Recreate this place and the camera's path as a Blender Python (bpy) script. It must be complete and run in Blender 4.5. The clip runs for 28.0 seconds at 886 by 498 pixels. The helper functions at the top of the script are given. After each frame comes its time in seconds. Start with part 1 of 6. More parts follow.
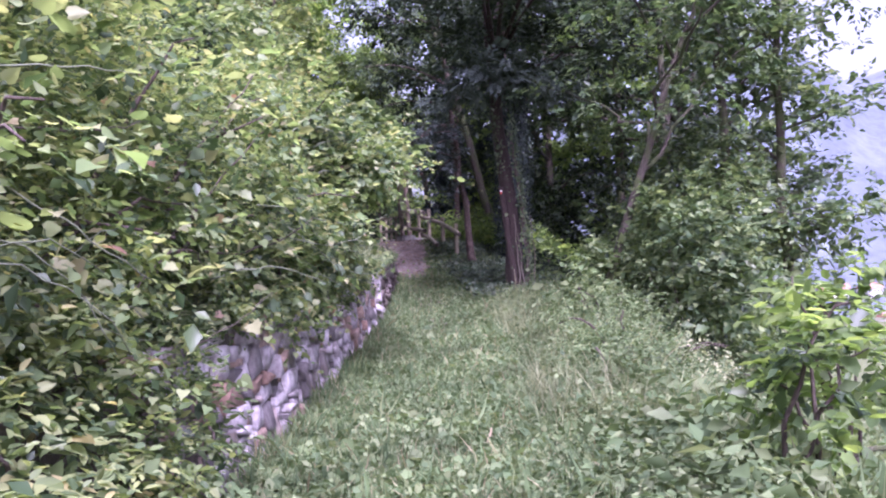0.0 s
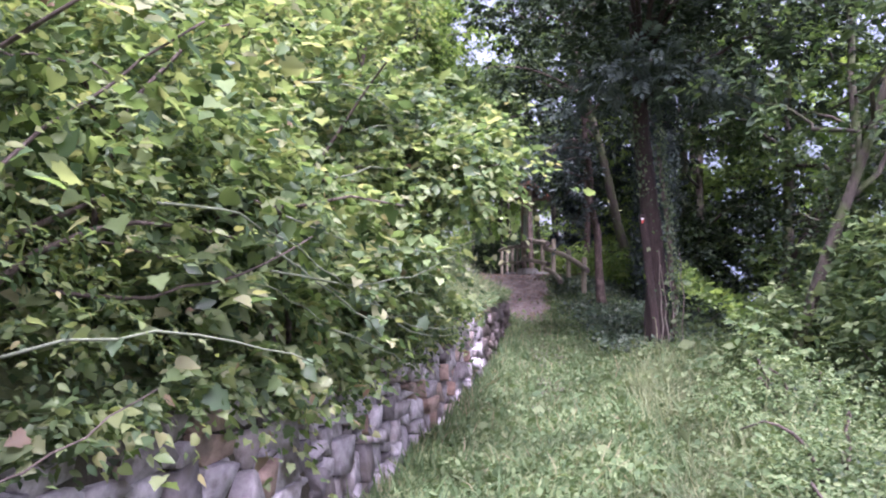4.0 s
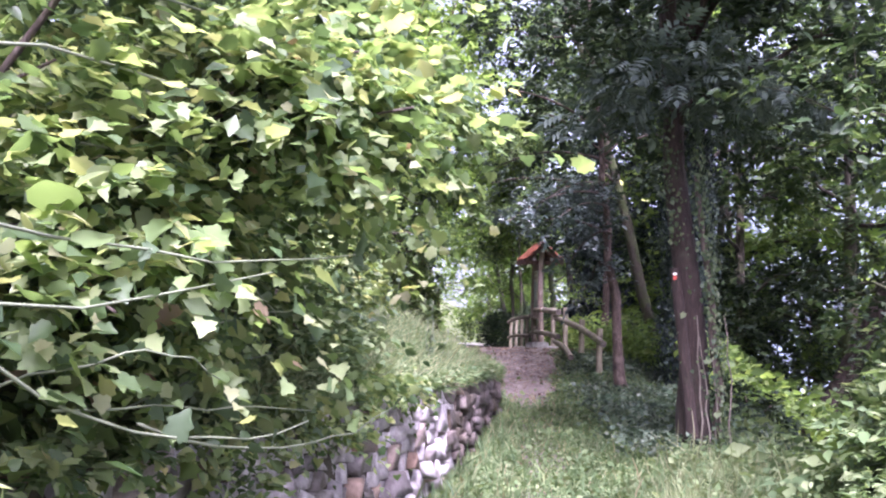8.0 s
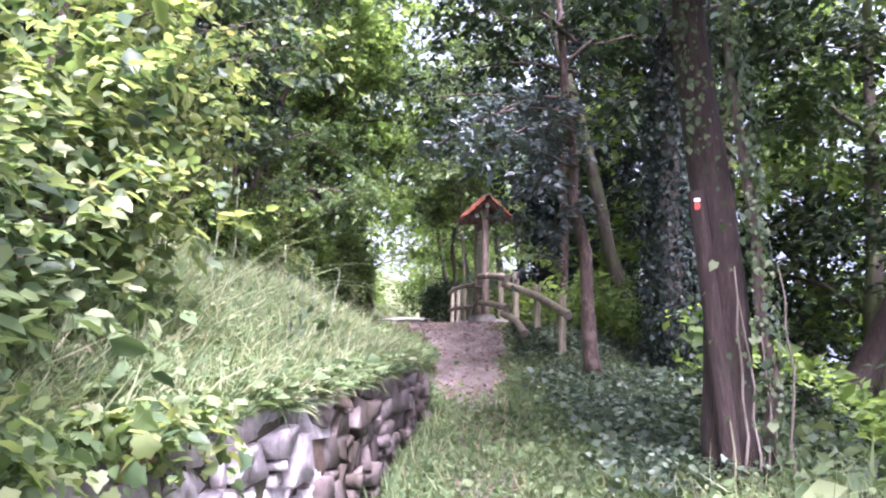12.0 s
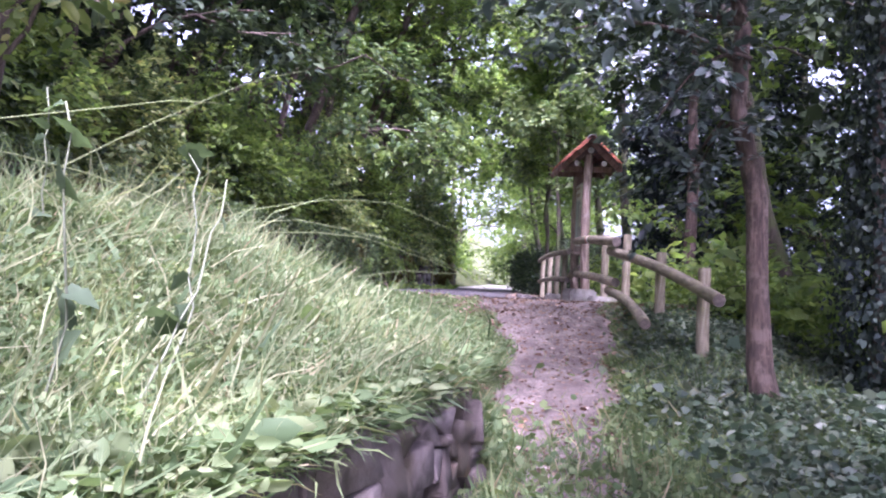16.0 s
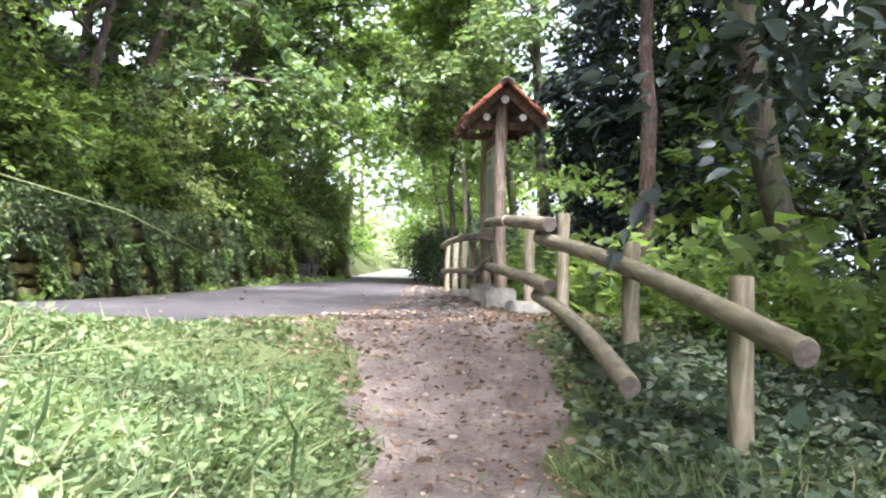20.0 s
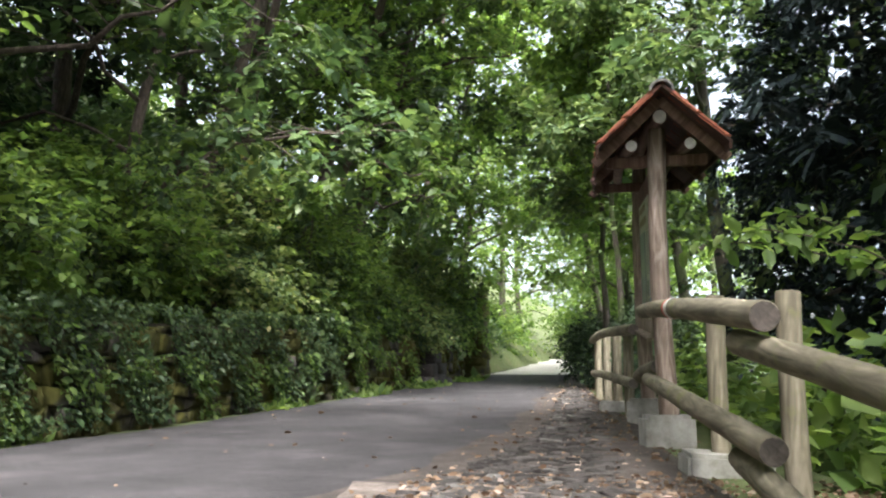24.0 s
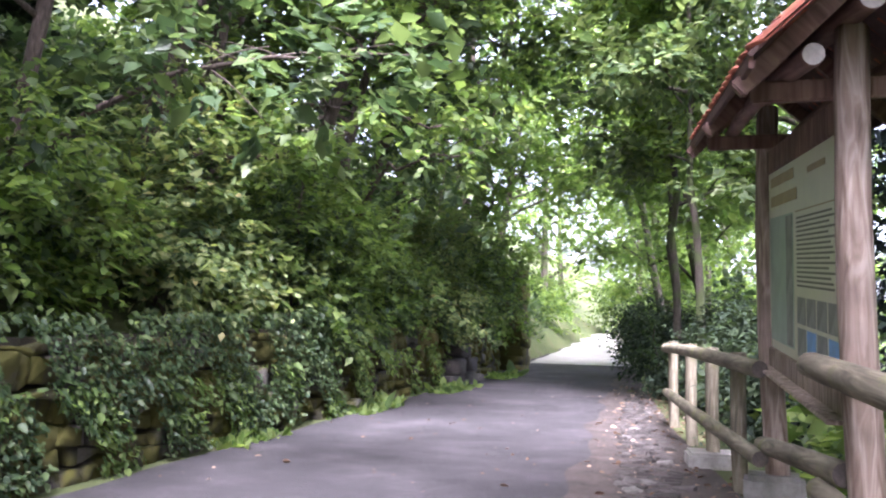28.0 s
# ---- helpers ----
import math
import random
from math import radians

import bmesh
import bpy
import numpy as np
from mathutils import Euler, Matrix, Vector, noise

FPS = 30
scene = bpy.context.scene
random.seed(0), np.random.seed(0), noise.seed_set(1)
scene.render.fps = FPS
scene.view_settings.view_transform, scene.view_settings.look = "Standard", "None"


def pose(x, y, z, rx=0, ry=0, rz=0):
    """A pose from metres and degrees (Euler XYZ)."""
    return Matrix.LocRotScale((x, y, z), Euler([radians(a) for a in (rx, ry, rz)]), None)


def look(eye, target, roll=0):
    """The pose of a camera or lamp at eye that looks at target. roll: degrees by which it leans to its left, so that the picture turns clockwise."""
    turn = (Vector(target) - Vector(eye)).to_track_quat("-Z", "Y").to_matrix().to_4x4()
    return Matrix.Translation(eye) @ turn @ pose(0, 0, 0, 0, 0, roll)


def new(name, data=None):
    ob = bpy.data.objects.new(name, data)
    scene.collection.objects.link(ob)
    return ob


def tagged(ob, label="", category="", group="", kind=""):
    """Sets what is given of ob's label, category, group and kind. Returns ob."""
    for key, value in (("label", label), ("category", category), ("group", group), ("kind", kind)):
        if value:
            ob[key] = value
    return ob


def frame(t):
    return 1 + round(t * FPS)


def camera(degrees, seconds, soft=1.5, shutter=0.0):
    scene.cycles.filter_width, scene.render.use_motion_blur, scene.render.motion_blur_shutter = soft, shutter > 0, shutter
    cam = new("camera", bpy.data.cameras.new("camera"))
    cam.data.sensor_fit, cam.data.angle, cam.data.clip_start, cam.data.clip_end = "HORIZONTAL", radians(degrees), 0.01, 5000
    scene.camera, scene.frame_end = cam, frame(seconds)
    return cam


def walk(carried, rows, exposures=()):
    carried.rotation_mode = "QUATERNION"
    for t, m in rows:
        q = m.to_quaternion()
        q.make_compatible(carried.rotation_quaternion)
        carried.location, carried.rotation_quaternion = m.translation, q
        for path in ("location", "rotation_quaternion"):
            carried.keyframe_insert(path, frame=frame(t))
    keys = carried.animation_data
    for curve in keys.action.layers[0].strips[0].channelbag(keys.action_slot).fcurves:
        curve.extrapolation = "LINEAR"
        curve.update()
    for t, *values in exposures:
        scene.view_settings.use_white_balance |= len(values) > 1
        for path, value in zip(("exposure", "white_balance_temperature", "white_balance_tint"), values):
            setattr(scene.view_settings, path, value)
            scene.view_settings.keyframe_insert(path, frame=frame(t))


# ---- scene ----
cam = camera(55.0, 28.0, 2.1)
PATH = [
    (0, (-0.058, 0.032, 1.286), (-0.06, 2.03, 1.328), -3.6),
    (0.5, (-0.003, 0.421, 1.336), (-0.17, 2.405, 1.425), 0.5),
    (1, (-0.046, 0.797, 1.294), (-0.337, 2.761, 1.393), 0.4),
    (1.5, (-0.055, 1.132, 1.32), (-0.386, 3.09, 1.386), -1.1),
    (2, (0.076, 1.532, 1.371), (-0.225, 3.494, 1.47), 1.5),
    (2.5, (0.075, 1.897, 1.4), (-0.193, 3.864, 1.519), 1.8),
    (3, (0.013, 2.389, 1.445), (-0.1, 4.379, 1.51), -3.1),
    (3.5, (-0.003, 2.834, 1.481), (-0.295, 4.798, 1.565), -0.6),
    (5.5, (0.39, 4.593, 1.298), (0.085, 6.546, 1.507), -0.3),
    (6, (0.379, 4.983, 1.333), (0.125, 6.946, 1.531), -1.7),
    (6.5, (0.395, 5.332, 1.333), (0.088, 7.292, 1.452), -1.4),
    (7, (0.337, 5.764, 1.368), (0.153, 7.74, 1.537), -2.1),
    (7.5, (0.286, 6.276, 1.407), (0.143, 8.252, 1.628), -1.8),
    (8, (0.24, 6.685, 1.469), (-0.112, 8.617, 1.764), 1.4),
    (8.5, (0.17, 7.214, 1.482), (-0.061, 9.163, 1.815), 0.8),
    (9, (0.15, 7.715, 1.49), (-0.099, 9.656, 1.848), 2.7),
    (9.5, (0.108, 8.143, 1.522), (-0.143, 10.097, 1.797), -0.3),
    (10, (0.102, 8.616, 1.521), (0.052, 10.599, 1.758), -2.3),
    (10.5, (0.117, 9.051, 1.552), (-0.058, 11.021, 1.794), -0.7),
    (11, (0.067, 9.516, 1.608), (-0.113, 11.477, 1.915), -2.5),
    (11.5, (0.023, 10.075, 1.586), (-0.122, 12.039, 1.893), -2.3),
    (12, (0.015, 10.565, 1.626), (-0.213, 12.528, 1.865), 0.0),
    (12.5, (0.017, 11.021, 1.648), (-0.127, 12.985, 1.956), -2.1),
    (13, (0.032, 11.496, 1.679), (-0.185, 13.456, 1.951), -0.6),
    (13.5, (-0.009, 11.936, 1.706), (-0.239, 13.902, 1.917), 0.6),
    (15.5, (-0.273, 13.969, 1.801), (-0.554, 15.942, 1.974), -1.1),
    (16, (-0.308, 14.435, 1.868), (-0.756, 16.378, 2.026), 2.5),
    (16.5, (-0.384, 14.97, 1.93), (-0.66, 16.945, 2.08), -0.1),
    (17, (-0.365, 15.491, 1.952), (-0.518, 17.479, 2.103), -0.5),
    (17.5, (-0.399, 16.054, 2.027), (-0.638, 18.036, 2.152), 0.7),
    (18, (-0.462, 16.51, 2.122), (-0.651, 18.497, 2.251), 0.1),
    (18.5, (-0.451, 16.993, 2.143), (-0.656, 18.98, 2.237), 0.1),
    (19, (-0.485, 17.453, 2.224), (-0.89, 19.408, 2.335), 3.5),
    (19.5, (-0.606, 17.996, 2.277), (-0.74, 19.988, 2.401), 1.2),
    (20, (-0.642, 18.462, 2.293), (-0.88, 20.445, 2.411), 0.7),
    (20.5, (-0.569, 19.02, 2.394), (-1.065, 20.95, 2.566), 0.4),
    (22.5, (-0.609, 21.102, 2.442), (-1.092, 23.024, 2.713), 0.3),
    (23, (-0.576, 21.516, 2.533), (-1.151, 23.412, 2.802), 1.4),
    (23.5, (-0.66, 21.841, 2.575), (-1.359, 23.704, 2.776), 1.7),
    (24, (-0.777, 22.299, 2.692), (-1.387, 24.177, 3.01), -0.4),
    (24.5, (-0.835, 22.803, 2.74), (-1.525, 24.651, 3.068), 2.4),
    (25, (-1.007, 23.192, 2.788), (-1.891, 24.962, 3.085), 1.2),
    (25.5, (-1.15, 23.636, 2.879), (-1.974, 25.442, 3.123), 0.9),
    (26, (-1.203, 24.019, 3.022), (-2.076, 25.805, 3.241), 2.6),
    (26.5, (-1.336, 24.412, 3.103), (-2.057, 26.256, 3.381), 1.9),
    (27, (-1.431, 24.819, 3.197), (-2.02, 26.707, 3.497), 1.6),
    (27.5, (-1.48, 25.162, 3.318), (-2.15, 27.03, 3.566), 3.2),
    (28, (-1.613, 25.46, 3.386), (-2.318, 27.317, 3.616), 0.8),
]
EXPOSURES = [(0.0, 2.35, 5400, 57), (1.0, 2.35, 5400, 58), (2.0, 2.3, 5500, 47), (3.0, 2.35, 5600, 41), (6.0, 2.9, 5500, 44), (8.0, 3.05, 5600, 44), (10.0, 3.05, 5900, 25), (11.0, 3.35, 5650, 35), (13.0, 3.45, 5650, 42), (16.0, 3.45, 5450, 50), (18.0, 3.55, 5700, 44), (19.0, 3.6, 5750, 38), (20.0, 3.8, 6000, 18), (23.0, 3.35, 6150, 12), (24.0, 3.0, 6250, 9), (25.0, 3.7, 6200, 11), (26.0, 3.8, 6250, 11), (27.0, 3.85, 6050, 20), (28.0, 3.75, 5700, 30)]
walk(cam, [(t, look(eye, target, roll)) for t, eye, target, roll in PATH], EXPOSURES)

# ---- light ----
world = bpy.data.worlds.new("sky")
scene.world = world
world.use_nodes = True
wn = world.node_tree.nodes
sky = wn.new("ShaderNodeTexSky")
sky.sky_type = 'NISHITA'
sky.sun_disc = False
sky.sun_elevation = radians(56)
sky.sun_rotation = radians(160)
sky.air_density, sky.dust_density, sky.ozone_density = 1.0, 6.0, 0.6
wn["Background"].inputs["Strength"].default_value = 0.085
pale = wn.new("ShaderNodeHueSaturation")
pale.inputs["Saturation"].default_value = 0.45
world.node_tree.links.new(sky.outputs["Color"], pale.inputs["Color"])
world.node_tree.links.new(pale.outputs["Color"], wn["Background"].inputs["Color"])
sun = new("sun", bpy.data.lights.new("sun", 'SUN'))
sun.data.energy, sun.data.angle, sun.data.color = 2.2, radians(18), (1.0, 0.97, 0.92)
sun.matrix_world = look((30 * math.sin(radians(160)), 30 * math.cos(radians(160)), 44.5), (0, 0, 0))


# ---- materials ----
def ramp_node(nt, stops):
    r = nt.nodes.new("ShaderNodeValToRGB")
    el = r.color_ramp.elements
    while len(el) < len(stops):
        el.new(0.5)
    for e, (p, c) in zip(el, stops):
        e.position, e.color = p, (*c, 1)
    return r


def base_mat(name, rough=0.8):
    m = bpy.data.materials.new(name)
    m.use_nodes = True
    nt = m.node_tree
    b = nt.nodes["Principled BSDF"]
    b.inputs["Roughness"].default_value = rough
    return m, nt, b


def noise_node(nt, scale, detail=4.0, rough=0.6, coord="Object"):
    tc = nt.nodes.new("ShaderNodeTexCoord")
    n = nt.nodes.new("ShaderNodeTexNoise")
    n.inputs["Scale"].default_value, n.inputs["Detail"].default_value, n.inputs["Roughness"].default_value = scale, detail, rough
    nt.links.new(tc.outputs[coord], n.inputs["Vector"])
    return n


def bump(nt, b, height, strength, dist=0.02):
    k = nt.nodes.new("ShaderNodeBump")
    k.inputs["Strength"].default_value, k.inputs["Distance"].default_value = strength, dist
    nt.links.new(height, k.inputs["Height"])
    nt.links.new(k.outputs["Normal"], b.inputs["Normal"])


def mix_col(nt, fac, a, b_, mode='MIX'):
    m = nt.nodes.new("ShaderNodeMix")
    m.data_type, m.blend_type = 'RGBA', mode
    for sock, val in ((m.inputs[0], fac), (m.inputs[6], a), (m.inputs[7], b_)):
        if isinstance(val, (int, float)):
            sock.default_value = val
        elif isinstance(val, tuple):
            sock.default_value = (*val, 1)
        else:
            nt.links.new(val, sock)
    return m.outputs[2]


def leaf_mat(name, stops, glow, rough=0.5, share=0.35):
    """Foliage: colour by leaf, fine mottling, light coming through the blade."""
    stops = [(p, (c[0] * 1.15, c[1], c[2] * 2.1 + 0.007)) for p, c in stops]
    m, nt, b = base_mat(name, rough)
    geo = nt.nodes.new("ShaderNodeNewGeometry")
    r = ramp_node(nt, stops)
    nt.links.new(geo.outputs["Random Per Island"], r.inputs["Fac"])
    n = noise_node(nt, 1.3, 3)
    r2 = ramp_node(nt, [(0.3, (0.62, 0.62, 0.6)), (0.7, (1.25, 1.25, 1.15))])
    nt.links.new(n.outputs["Fac"], r2.inputs["Fac"])
    col = mix_col(nt, 1.0, r.outputs["Color"], r2.outputs["Color"], 'MULTIPLY')
    nt.links.new(col, b.inputs["Base Color"])
    b.inputs["Specular IOR Level"].default_value = 0.55 if rough < 0.41 else 0.32 if rough < 0.58 else 0.15
    tr = nt.nodes.new("ShaderNodeBsdfTranslucent")
    nt.links.new(mix_col(nt, 1.0, col, glow, 'MULTIPLY'), tr.inputs["Color"])
    mx = nt.nodes.new("ShaderNodeMixShader")
    mx.inputs[0].default_value = share
    nt.links.new(b.outputs[0], mx.inputs[1])
    nt.links.new(tr.outputs[0], mx.inputs[2])
    nt.links.new(mx.outputs[0], nt.nodes["Material Output"].inputs["Surface"])
    return m


G, GL = (1.45, 1.5, 0.95), (1.6, 1.65, 0.95)
M_VINE = leaf_mat("vine leaves", [(0.0, (0.06, 0.115, 0.026)), (0.4, (0.14, 0.225, 0.045)), (0.8, (0.22, 0.3, 0.075)), (0.985, (0.28, 0.32, 0.09)), (1.0, (0.26, 0.18, 0.07))], GL, 0.45, 0.5)
M_HEDGE = leaf_mat("hedge leaves", [(0.0, (0.06, 0.11, 0.022)), (0.5, (0.145, 0.22, 0.042)), (0.96, (0.235, 0.3, 0.065)), (1.0, (0.3, 0.3, 0.07))], GL, 0.5, 0.48)
# darker copy of the hedge green, its shade mixed into the colour
M_MID = leaf_mat("hedge green with shade in the colour", [(0.0, (0.04, 0.08, 0.016)), (0.5, (0.085, 0.145, 0.028)), (1.0, (0.15, 0.215, 0.045))], G, 0.45, 0.42)
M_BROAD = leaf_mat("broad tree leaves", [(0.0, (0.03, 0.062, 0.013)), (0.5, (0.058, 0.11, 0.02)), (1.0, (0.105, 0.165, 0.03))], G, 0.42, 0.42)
# green darkened to put the shade under the crowns into the colour
M_SHADED = leaf_mat("leaves with shade in the colour", [(0.0, (0.016, 0.03, 0.008)), (0.6, (0.028, 0.05, 0.011)), (1.0, (0.052, 0.084, 0.019))], G, 0.6, 0.22)
M_LIME = leaf_mat("beech leaves", [(0.0, (0.065, 0.12, 0.02)), (0.5, (0.11, 0.195, 0.029)), (1.0, (0.18, 0.27, 0.044))], (1.8, 1.85, 1.0), 0.45, 0.58)
M_GLOSS = leaf_mat("glossy leaves with shade in the colour", [(0.0, (0.028, 0.05, 0.022)), (0.6, (0.05, 0.085, 0.035)), (1.0, (0.085, 0.125, 0.055))], G, 0.36, 0.2)
# blue-grey cast painted in for the sky light on these sprays
M_ELDER = leaf_mat("grey green feathered leaves with sky light in the colour", [(0.0, (0.034, 0.058, 0.023)), (0.6, (0.058, 0.09, 0.036)), (1.0, (0.085, 0.125, 0.05))], G, 0.6, 0.25)
M_IVY = leaf_mat("ivy leaves", [(0.0, (0.028, 0.056, 0.016)), (0.55, (0.066, 0.115, 0.032)), (1.0, (0.14, 0.19, 0.065))], G, 0.42, 0.22)
M_IVYL = leaf_mat("young ivy leaves", [(0.0, (0.04, 0.075, 0.02)), (0.55, (0.08, 0.135, 0.03)), (1.0, (0.14, 0.19, 0.05))], G, 0.55, 0.35)
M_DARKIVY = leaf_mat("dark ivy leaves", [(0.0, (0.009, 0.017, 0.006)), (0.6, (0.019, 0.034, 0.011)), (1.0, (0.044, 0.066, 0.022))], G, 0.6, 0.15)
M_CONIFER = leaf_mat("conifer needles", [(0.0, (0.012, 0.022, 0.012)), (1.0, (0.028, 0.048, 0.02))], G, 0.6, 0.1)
M_GRASS = leaf_mat("grass blades", [(0.0, (0.06, 0.11, 0.025)), (0.5, (0.1, 0.17, 0.035)), (0.85, (0.155, 0.215, 0.05)), (1.0, (0.26, 0.25, 0.08))], G, 0.6, 0.38)
M_PALE = leaf_mat("pale dry grass", [(0.0, (0.09, 0.15, 0.032)), (0.5, (0.155, 0.22, 0.052)), (1.0, (0.26, 0.3, 0.09))], (1.6, 1.6, 1.1), 0.6, 0.35)
M_HERB = leaf_mat("herb leaves", [(0.0, (0.06, 0.11, 0.022)), (0.5, (0.105, 0.175, 0.036)), (1.0, (0.18, 0.25, 0.062))], G, 0.6, 0.38)
M_LITTER = leaf_mat("dead leaves", [(0.0, (0.08, 0.055, 0.016)), (0.5, (0.165, 0.125, 0.038)), (0.85, (0.25, 0.21, 0.075)), (1.0, (0.36, 0.33, 0.14))], (1, 1, 1), 0.7, 0.1)
M_STEM = leaf_mat("green stems", [(0.0, (0.1, 0.14, 0.04)), (1.0, (0.19, 0.24, 0.08))], (1, 1, 1), 0.5, 0.1)


def stone_mat(name, stops, scale=14.0, rough=0.85, moss=None, moss_at=0.55, strength=0.8):
    m, nt, b = base_mat(name, rough)
    oi = nt.nodes.new("ShaderNodeObjectInfo")
    geo = nt.nodes.new("ShaderNodeNewGeometry")
    add = nt.nodes.new("ShaderNodeMath")
    add.operation = 'ADD'
    nt.links.new(oi.outputs["Random"], add.inputs[0])
    nt.links.new(geo.outputs["Random Per Island"], add.inputs[1])
    fr = nt.nodes.new("ShaderNodeMath")
    fr.operation = 'FRACT'
    nt.links.new(add.outputs[0], fr.inputs[0])
    r = ramp_node(nt, stops)
    nt.links.new(fr.outputs[0], r.inputs["Fac"])
    n = noise_node(nt, scale, 6, 0.65)
    r2 = ramp_node(nt, [(0.3, (0.55, 0.53, 0.52)), (0.7, (1.25, 1.25, 1.25))])
    nt.links.new(n.outputs["Fac"], r2.inputs["Fac"])
    col = mix_col(nt, 1.0, r.outputs["Color"], r2.outputs["Color"], 'MULTIPLY')
    if moss:
        tc = nt.nodes.new("ShaderNodeNewGeometry")
        mn = nt.nodes.new("ShaderNodeTexNoise")
        mn.inputs["Scale"].default_value, mn.inputs["Detail"].default_value = 2.2, 6
        nt.links.new(tc.outputs["Position"], mn.inputs["Vector"])
        mr = ramp_node(nt, [(moss_at - 0.06, (0, 0, 0)), (moss_at + 0.06, (1, 1, 1))])
        nt.links.new(mn.outputs["Fac"], mr.inputs["Fac"])
        col = mix_col(nt, mr.outputs["Color"], col, moss)
    nt.links.new(col, b.inputs["Base Color"])
    n2 = noise_node(nt, scale * 2.2, 6, 0.75)
    bump(nt, b, n2.outputs["Fac"], strength, 0.022)
    return m


M_STONE = stone_mat("pale slab stone", [(0.0, (0.15, 0.13, 0.13)), (0.18, (0.31, 0.285, 0.29)), (0.5, (0.6, 0.56, 0.575)), (0.72, (0.4, 0.365, 0.37)), (0.86, (0.38, 0.28, 0.225)), (1.0, (0.25, 0.16, 0.12))], 13, 0.95, (0.1, 0.085, 0.065), 0.6, 1.0)
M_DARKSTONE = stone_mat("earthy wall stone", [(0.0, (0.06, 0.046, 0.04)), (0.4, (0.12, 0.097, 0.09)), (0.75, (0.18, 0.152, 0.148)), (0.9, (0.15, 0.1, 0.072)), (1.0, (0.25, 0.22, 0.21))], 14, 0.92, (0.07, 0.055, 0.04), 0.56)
M_MOSSY = stone_mat("mossy stone", [(0.0, (0.035, 0.031, 0.027)), (0.6, (0.072, 0.065, 0.056)), (0.9, (0.1, 0.091, 0.079)), (1.0, (0.16, 0.147, 0.13))], 9, 0.95, (0.095, 0.09, 0.018), 0.45, 1.0)
M_COBBLE = stone_mat("cobble stone", [(0.0, (0.034, 0.028, 0.026)), (0.5, (0.056, 0.047, 0.044)), (0.92, (0.085, 0.075, 0.07)), (1.0, (0.17, 0.16, 0.15))], 16, 0.85)
M_CONC = stone_mat("old concrete", [(0.0, (0.26, 0.25, 0.235)), (1.0, (0.36, 0.345, 0.32))], 7, 0.9, (0.16, 0.17, 0.09), 0.62, 0.6)
M_TILE = stone_mat("terracotta", [(0.0, (0.22, 0.062, 0.036)), (0.5, (0.34, 0.1, 0.056)), (1.0, (0.46, 0.165, 0.09))], 8, 0.75, (0.2, 0.13, 0.08), 0.66, 0.3)


def soil_mat(name, stops, grit=45.0, patch=1.1, strength=0.7):
    m, nt, b = base_mat(name, 0.95)
    n = noise_node(nt, patch, 7, 0.62)
    r = ramp_node(nt, stops)
    nt.links.new(n.outputs["Fac"], r.inputs["Fac"])
    n2 = noise_node(nt, grit, 5, 0.7)
    r2 = ramp_node(nt, [(0.3, (0.6, 0.6, 0.6)), (0.72, (1.35, 1.33, 1.3))])
    nt.links.new(n2.outputs["Fac"], r2.inputs["Fac"])
    nt.links.new(mix_col(nt, 1.0, r.outputs["Color"], r2.outputs["Color"], 'MULTIPLY'), b.inputs["Base Color"])
    bump(nt, b, n2.outputs["Fac"], strength, 0.03)
    return m


M_SOIL = soil_mat("grown-over soil", [(0.3, (0.05, 0.07, 0.02)), (0.55, (0.08, 0.1, 0.03)), (0.75, (0.1, 0.08, 0.045))])
M_DIRT = soil_mat("trodden earth", [(0.3, (0.075, 0.058, 0.05)), (0.5, (0.14, 0.113, 0.1)), (0.62, (0.205, 0.172, 0.156)), (0.8, (0.32, 0.282, 0.26))], 38, 3.5, 0.9)
M_SHOULDER = soil_mat("dark leafy earth", [(0.3, (0.035, 0.027, 0.024)), (0.5, (0.06, 0.047, 0.042)), (0.65, (0.085, 0.07, 0.062)), (0.8, (0.12, 0.1, 0.09))], 42, 4.0, 0.9)
# lane surface made pale to paint the sun on it
M_SUNLANE = soil_mat("lane with sunlight in its colour", [(0.3, (0.34, 0.32, 0.29)), (0.7, (0.48, 0.46, 0.43))], 60, 0.8, 0.5)
M_HUMUS = soil_mat("forest humus", [(0.3, (0.03, 0.028, 0.018)), (0.55, (0.055, 0.045, 0.028)), (0.75, (0.06, 0.07, 0.025))], 30, 1.5)
M_ASPH = soil_mat("worn asphalt", [(0.3, (0.022, 0.02, 0.023)), (0.52, (0.041, 0.037, 0.041)), (0.75, (0.082, 0.074, 0.08))], 48, 1.3, 1.0)


